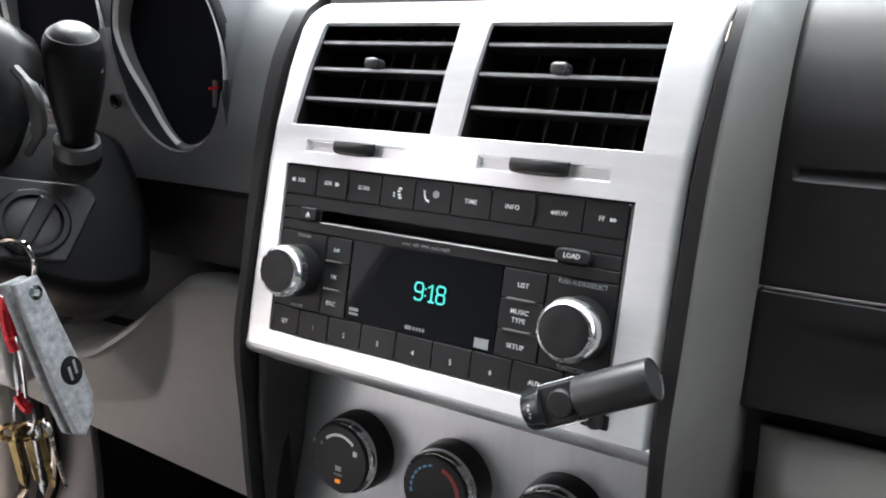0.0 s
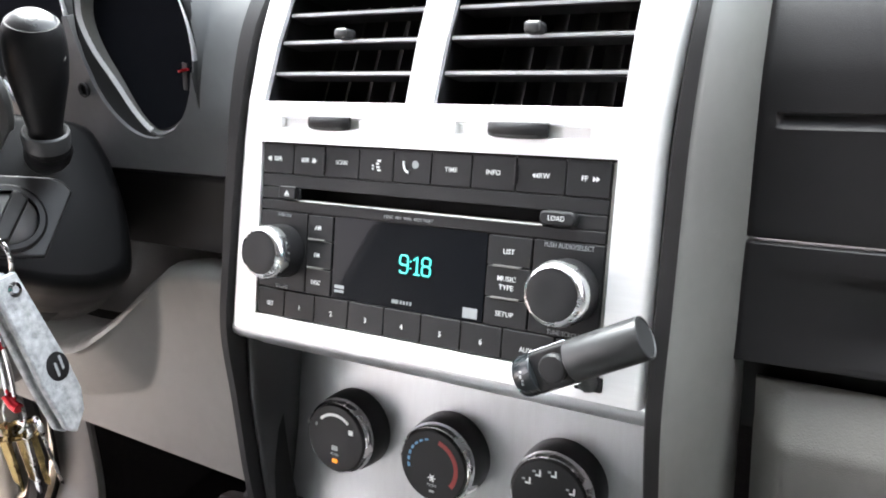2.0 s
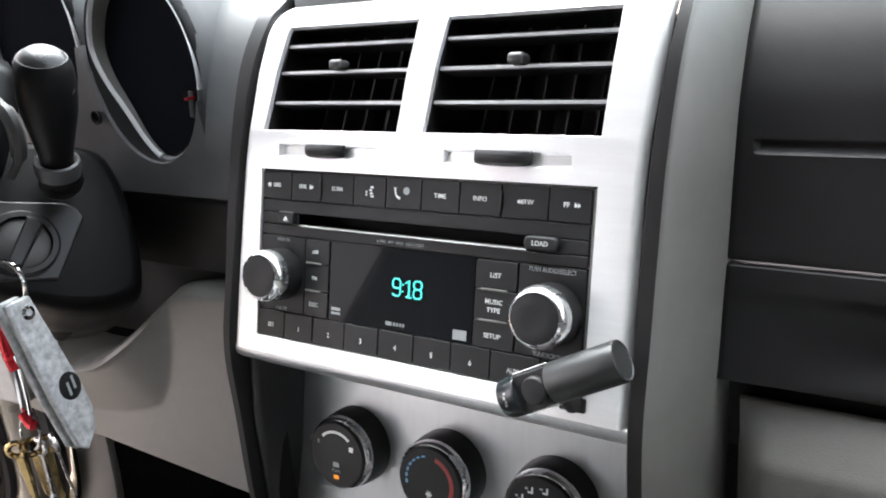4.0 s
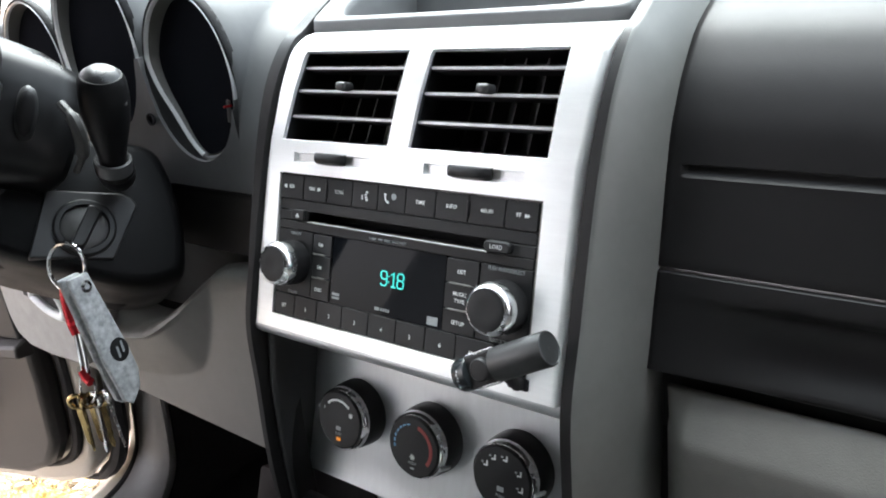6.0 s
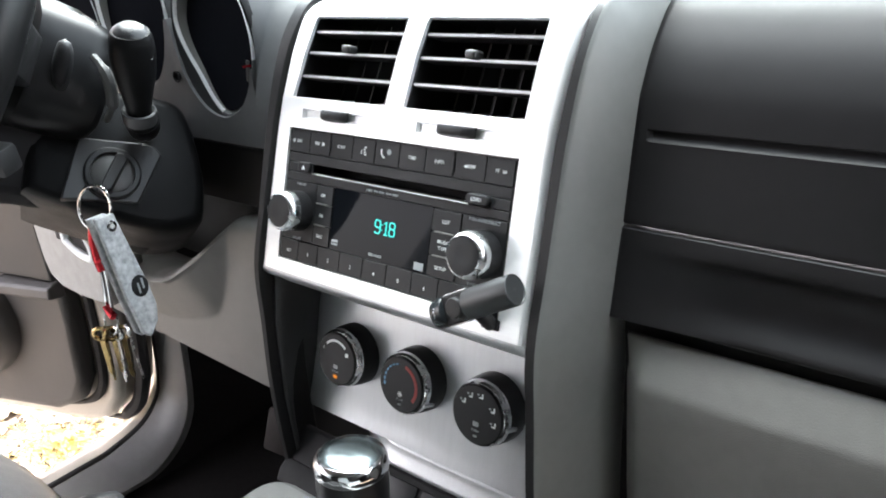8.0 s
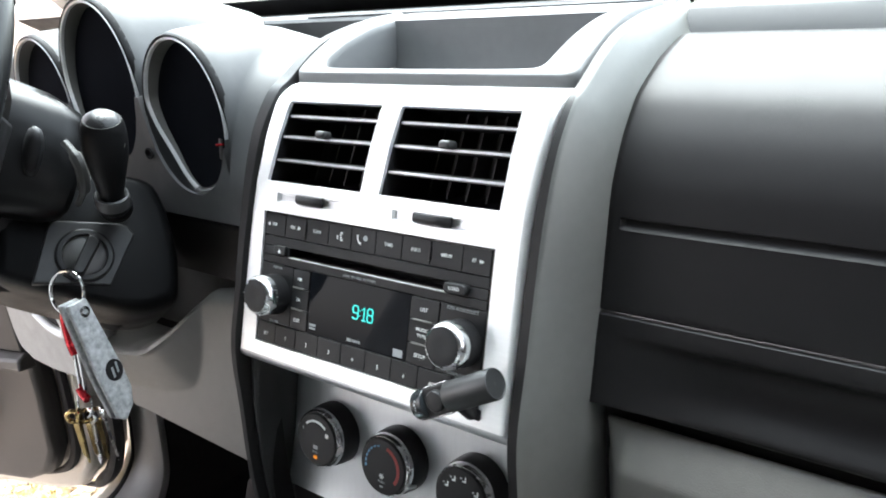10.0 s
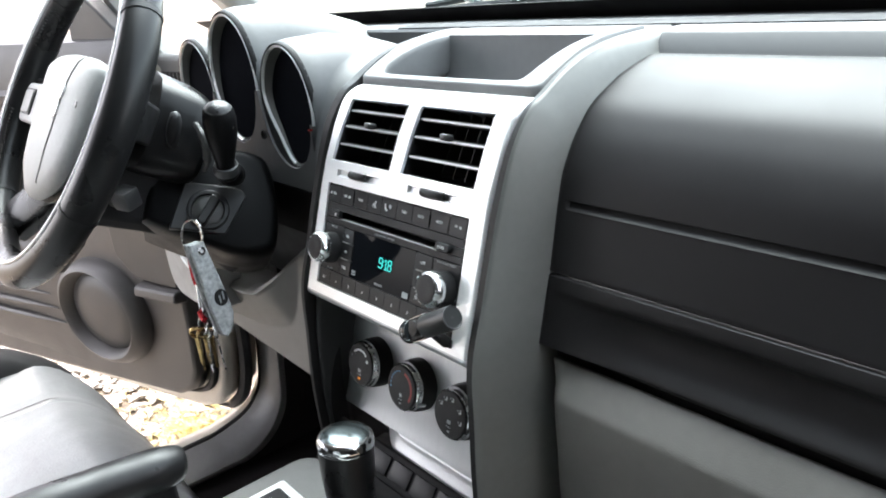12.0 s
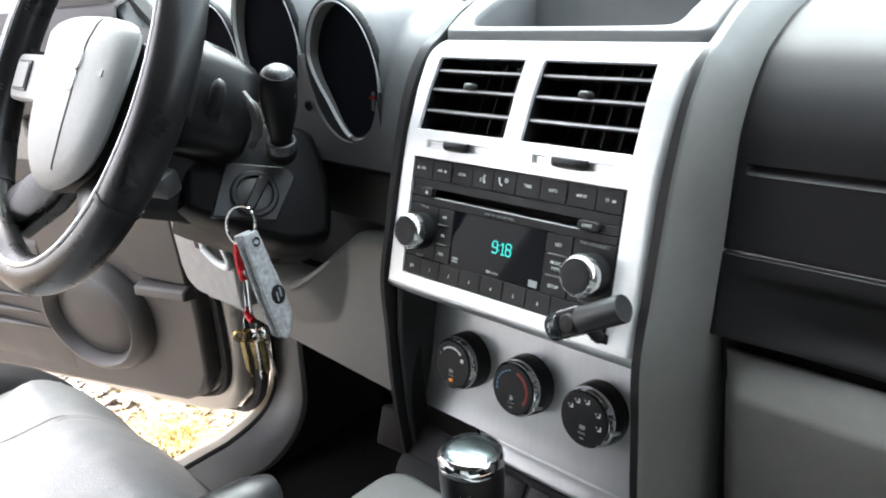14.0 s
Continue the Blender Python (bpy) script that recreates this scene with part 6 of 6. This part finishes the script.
part("front_infill", bm, DARK, door, "dark grey infill panel", bevel=0.003)
# speaker
SP = DR @ Matrix.Translation((-0.110, 0.800, 0))
bm = B()
lathe(bm, [(0.112, -0.004), (0.110, 0.012), (0.102, 0.024), (0.093, 0.028), (0.087, 0.024), (0.081, 0.008)], SP, 56, squash=0.82)
speaker = part("speaker_ring", bm, TAUPE, door, "rounded grey speaker ring")
bm = B()
lathe(bm, [(0.0815, 0.007), (0.076, 0.012), (0.05, 0.017), (0.001, 0.019)], SP, 56, squash=0.82)
part("speaker_grille", bm, DARK, speaker, "dark grey speaker grille")
# map pocket and its ribs
bm = B()
pocket = [(0.002, 0.905), (0.045, 0.895), (0.050, 0.885), (0.046, 0.80), (0.030, 0.72), (0.0, 0.685)]
BULGE = [(-0.85, 1), (-0.6, 0.8), (-0.45, 0.5), (-0.33, 0.25), (-0.26, 0.10), (-0.215, 0.03)]
sheet(bm, [[DR @ Vector((u, z - 0.008 * (u + 0.5), d * along(BULGE, u)[0])) for d, z in pocket] for u in np.linspace(-0.85, -0.215, 16)])
part("map_pocket", bm, TAUPE, door, "bulging grey map pocket", solid=0.004)
bm = B()
loft(bm, [[DR @ Vector((u, z, d)) for d, z in ((0.004, 0.90), (0.004, 0.925), (0.035, 0.915), (0.035, 0.90))] for u in (-0.80, -0.52)])
part("pocket_mouth", bm, DEEP, door, "dark mouth of the map pocket")
for k, (z0, u1) in enumerate(((0.862, -0.275), (0.836, -0.265), (0.810, -0.255), (0.784, -0.245))):
    bm = B()
    us = list(np.linspace(-0.84, u1, 14))
    tube(bm, [DR @ Vector((u, z0 - 0.03 * (u + 0.80) / 0.55, 0.0475 * along(BULGE, u)[0] + 0.001)) for u in us], [0.0065] * 12 + [0.0045, 0.001], 8)
    part("rib", bm, TAUPE, door, "raised grey rib")
# mirror sail and window frame
bm = B()
prism(bm, [(-0.03, 1.195), (0.10, 1.188), (0.075, 1.235), (-0.02, 1.315)], DR, -0.03, -0.005)
part("mirror_sail", bm, DARK, door, "dark triangular mirror corner", bevel=0.003)
bm = B()
tube(bm, [DR @ Vector(p) for p in ((0.115, 1.18, -0.05), (-0.02, 1.33, -0.05), (-0.24, 1.53, -0.04), (-0.34, 1.60, -0.03), (-0.86, 1.62, -0.03), (-0.89, 1.2, -0.05))], 0.016, 8)
part("window_frame", bm, LINER, door, "pale door window frame")
bm = B()
tube(bm, [DR @ Vector(p) for p in ((0.100, 1.18, -0.03), (-0.03, 1.315, -0.03), (-0.245, 1.51, -0.025), (-0.35, 1.575, -0.02))], 0.0085, 8)
part("frame_seal", bm, RUBBER, door, "black rubber frame seal")

# ---------------------------------------------------------------- driver's seat
seat = thing("driver_seat", (-0.36, -0.45, 0.58), "grey leather driver's seat with stitched seams", "car seat")
bm = B()
rows = []
for j in range(65):
    v = j / 64
    y = lerp(-0.122, -0.70, v)
    row = []
    for i in range(65):
        u = i / 64
        x = lerp(-0.635, -0.165, u)
        e = abs(2 * u - 1)
        side = 0.024 * max(0, (e - 0.62) / 0.25) if e < 0.87 else 0.024 * (1 - ((e - 0.87) / 0.13) ** 2) - 0.05 * max(0, (e - 0.9) / 0.1) ** 2
        front = -0.085 * max(0, 1 - v / 0.13) ** 2
        bow = 0.012 * math.sin(math.pi * u)
        z = 0.805 + front + side + bow - 0.02 * v + 0.004 * noise.noise(Vector((x * 12, y * 12, 3))) + 0.0022 * noise.noise(Vector((x * 40 + y * 12, y * 22, 5))) * max(0, 1 - v * 2.2)
        groove = -0.0035 * math.exp(-((v - 0.34) / 0.012) ** 2) - 0.0045 * math.exp(-((e - 0.47) / 0.02) ** 2)
        row.append((x, y + 0.02 * max(0, 1 - v / 0.1) * (1 - e ** 4) - 0.02, z + groove))
    rows.append(row)
sheet(bm, rows)
cushion = part("cushion", bm, LEATHER, seat, "grey leather cushion", solid=0.05)
bm = B()
for k in range(58):
    v = 0.10 + 0.0042 * k
    for side in (-1, 1):
        i, j = round((0.5 + side * 0.252) * 64), v * 64
        p, q = Vector(rows[int(j)][i]), Vector(rows[int(j) + 1][i])
        c = lerp(p, q, j - int(j))
        box(bm, (c.x, c.y, c.z + 0.0006), (0.0012, 0.0017, 0.0008))
mark(part("stitching", bm, PILLAR, cushion), "grey thread stitches along the seams", kind="stuff")
bm = B()
box(bm, (-0.39, -0.44, 0.675), (0.42, 0.50, 0.15), bevel=0.02)
part("base", bm, BLACK, seat, "black seat base")
for side in (-1, 1):
    bm = B()
    roll = smooth_path([(-0.400 + side * 0.205, -0.165, 0.775), (-0.400 + side * 0.216, -0.205, 0.806), (-0.400 + side * 0.222, -0.255, 0.838), (-0.400 + side * 0.224, -0.33, 0.853), (-0.400 + side * 0.224, -0.50, 0.852), (-0.400 + side * 0.220, -0.70, 0.84)], 6)
    tube(bm, roll, [0.012, 0.016, 0.019, 0.021, 0.023, 0.0245] + [0.026] * (len(roll) - 6), 16)
    # the bolster's shade towards the door is put into its dark leather
    part("bolster", bm, SIDELEATHER, seat, "charcoal leather side bolster, its shade included in the colour")
bm = B()
loft(bm, [[(-0.39 + a * w, y + b, z) for a, b in ((-1, 0.03), (-.6, 0.0), (.6, 0.0), (1, 0.03), (0.95, -0.1), (-0.95, -0.1))] for y, z, w in ((-0.70, 0.74, 0.23), (-0.74, 0.95, 0.25), (-0.84, 1.25, 0.23), (-0.88, 1.36, 0.17))])
part("backrest", bm, LEATHER, seat, "grey leather backrest", bevel=0.03, seg=3)
pseat = copy_thing(seat, Matrix.Translation((0.44, -0.62, 0.58)))
mark(pseat, "grey leather passenger seat pushed far back", "car seat")

# ---------------------------------------------------------------- centre console, shifter, parking brake
console = thing("centre_console", (0, -0.4, 0.58), "dark centre console between the seats", "console")
bm = B()
rows = []
for y, z, w in ((0.02, 0.835, 0.112), (-0.05, 0.828, 0.112), (-0.12, 0.835, 0.105), (-0.25, 0.858, 0.100), (-0.45, 0.865, 0.100), (-0.60, 0.865, 0.100)):
    rows.append([(-w - 0.015, y, 0.575), (-w, y, z - 0.03), (-w + 0.012, y, z - 0.006), (-w + 0.03, y, z), (w - 0.03, y, z), (w - 0.012, y, z - 0.006), (w, y, z - 0.03), (w + 0.015, y, 0.575)])
vs = sheet(bm, rows)
bm.faces.new(vs[-1])
part("body", bm, DARK, console, "charcoal console body", solid=0.004)
bm = B()
loft(bm, [[(x, y, z) for y, z in ((-0.0155, 0.8600), (-0.0185, 0.8600), (-0.0350, 0.8400), (-0.0350, 0.824), (-0.0155, 0.824))] for x in np.linspace(-0.054, 0.114, 5)])
strip = part("switch_strip", bm, DEEP, console, "black strip of switches")
for k in range(5):
    bm = B()
    x = -0.036 + 0.032 * k
    box(bm, (x, -0.0268, 0.8500), (0.028, 0.018, 0.003), Euler((radians(50.5), 0, 0)).to_matrix(), 0.001)
    part("switch", bm, BLACK, strip, "black rocker switch")
bm = B()
loft(bm, [[(x, y, z) for y, z in ((-0.0160, 0.8615), (-0.0200, 0.8615), (-0.0370, 0.8410), (-0.0370, 0.824), (-0.0160, 0.824))] for x in (-0.117, -0.0545)])
part("strip_surround", bm, DEEP, console, "black end piece beside the switches", bevel=0.001)
bm = B()
loft(bm, [[(x, y, z) for y, z in ((-0.0355, 0.8400), (-0.0375, 0.8415), (-0.0460, 0.8370), (-0.0520, 0.8280), (-0.0355, 0.8250))] for x in (-0.117, 0.0, 0.114)])
part("strip_lip", bm, DEEP, console, "black lip under the switches", bevel=0.001)
bm = B()
prism(bm, rounded(-0.096, -0.30, 0.096, -0.064, 0.022), Matrix.Identity(4), 0.83, 0.8535)
gate = part("shift_gate", bm, SILL, console, "light grey console top round the gear lever", bevel=0.005, seg=3)
bm = B()
prism(bm, rounded(-0.070, -0.235, 0.078, -0.107, 0.004), Matrix.Identity(4), 0.85, 0.858)
part("gate_frame", bm, SILVER, gate, "bright silver gate frame", bevel=0.002)
bm = B()
prism(bm, rounded(-0.061, -0.228, 0.070, -0.116, 0.003), Matrix.Identity(4), 0.85, 0.8588)
part("gate_plate", bm, BLACK, gate, "black gate plate", bevel=0.0005)
for k in range(5):
    bar("gear_mark", Matrix.Identity(4), -0.048, -0.13 - 0.015 * k, 0.008, 0.003, 0.8590, WHITE, gate)

shifter = thing("gear_shifter", (0.028, -0.094, 0.847), "black leather gear lever with a chrome-capped knob", "gear lever")
SM = frame_of((0.028, -0.098, 0.846), (1, 0, 0), (0, 0.995, -0.08))
bm = B()
lathe(bm, [(0.030, -0.004), (0.024, 0.006), (0.016, 0.018), (0.012, 0.030)], SM, 24, squash=1.1)
part("boot", bm, BLACKLEATHER, shifter, "black leather boot")
bm = B()
lathe(bm, [(0.012, 0.020), (0.0175, 0.028), (0.0195, 0.045), (0.0212, 0.062), (0.0218, 0.074), (0.0216, 0.0838)], SM, 36)
part("grip", bm, BLACKLEATHER, shifter, "black leather grip")
bm = B()
lathe(bm, [(0.0214, 0.0832), (0.0222, 0.0845), (0.0222, 0.0885), (0.0213, 0.0920), (0.0196, 0.0940), (0.0180, 0.0944)], SM, 40, caps=(True, False))
part("cap_band", bm, CHROME, shifter, "polished chrome band")
bm = B()
lathe(bm, [(0.0192, 0.0938), (0.0180, 0.0950), (0.012, 0.0962), (0.006, 0.0968), (0.001, 0.0969)], SM, 36)
part("cap", bm, CAPTOP, shifter, "polished chrome knob cap, teal reflection in its colour")
bm = B()
box(bm, SM @ Vector((-0.022, 0.006, 0.082)), (0.008, 0.014, 0.012), SM.to_3x3(), 0.003)
part("thumb_button", bm, BLACK, shifter, "black thumb button")

brake = thing("parking_brake", (-0.06, -0.35, 0.86), "dark grey parking brake lever beside the console", "brake lever")
bm = B()
tube(bm, smooth_path([(-0.062, -0.190, 0.921), (-0.062, -0.205, 0.926), (-0.062, -0.26, 0.933), (-0.062, -0.33, 0.935), (-0.062, -0.42, 0.905), (-0.062, -0.47, 0.86)], 6),
     [0.012, 0.0135, 0.015, 0.0155, 0.016, 0.0165] + [0.0175] * 7 + [0.018] * 12 + [0.017] * 6, 16, squash=1.0)
part("grip", bm, LEVER, brake, "dark grey lever grip")
bm = B()
loft(bm, [[(-0.062 + a, y, z) for a, z in ((-0.012, 0.80), (0.012, 0.80), (0.012, top), (-0.012, top))] for y, top in ((-0.200, 0.918), (-0.24, 0.928), (-0.30, 0.934), (-0.40, 0.910))])
part("skirt", bm, LEVER, brake, "black side plate of the lever", bevel=0.003)
bm = B()
lathe(bm, [(0.0062, 0.0), (0.0062, 0.010), (0.0045, 0.012), (0.001, 0.0122)], frame_of((-0.062, -0.191, 0.921), (1, 0, 0), (0, -0.2, -1)) @ Matrix.Rotation(radians(180), 4, "X"), 16)
part("release_button", bm, PILLAR, brake, "grey release button")
bm = B()
loft(bm, [[(-0.062 + a * w, y + b, z) for a, b in ((-1, -0.06), (1, -0.06), (1, 0.06), (-1, 0.06))] for y, z, w in ((-0.40, 0.858, 0.034), (-0.41, 0.88, 0.028), (-0.42, 0.90, 0.020))])
part("boot", bm, BLACKLEATHER, brake, "black leather boot", bevel=0.008)

pedal = thing("accelerator_pedal", (-0.24, 0.2, 0.58), "dark rubber accelerator pedal in the footwell", "pedal")
bm = B()
box(bm, (-0.237, 0.045, 0.766), (0.042, 0.018, 0.044), Euler((radians(-25), 0, 0.1)).to_matrix(), 0.004)
part("pad", bm, PEDALMAT, pedal, "dark rubber pad")
bm = B()
tube(bm, [(-0.235, 0.055, 0.78), (-0.235, 0.15, 0.83), (-0.235, 0.40, 0.86)], 0.008, 8)
part("arm", bm, BLACK, pedal, "black pedal arm")
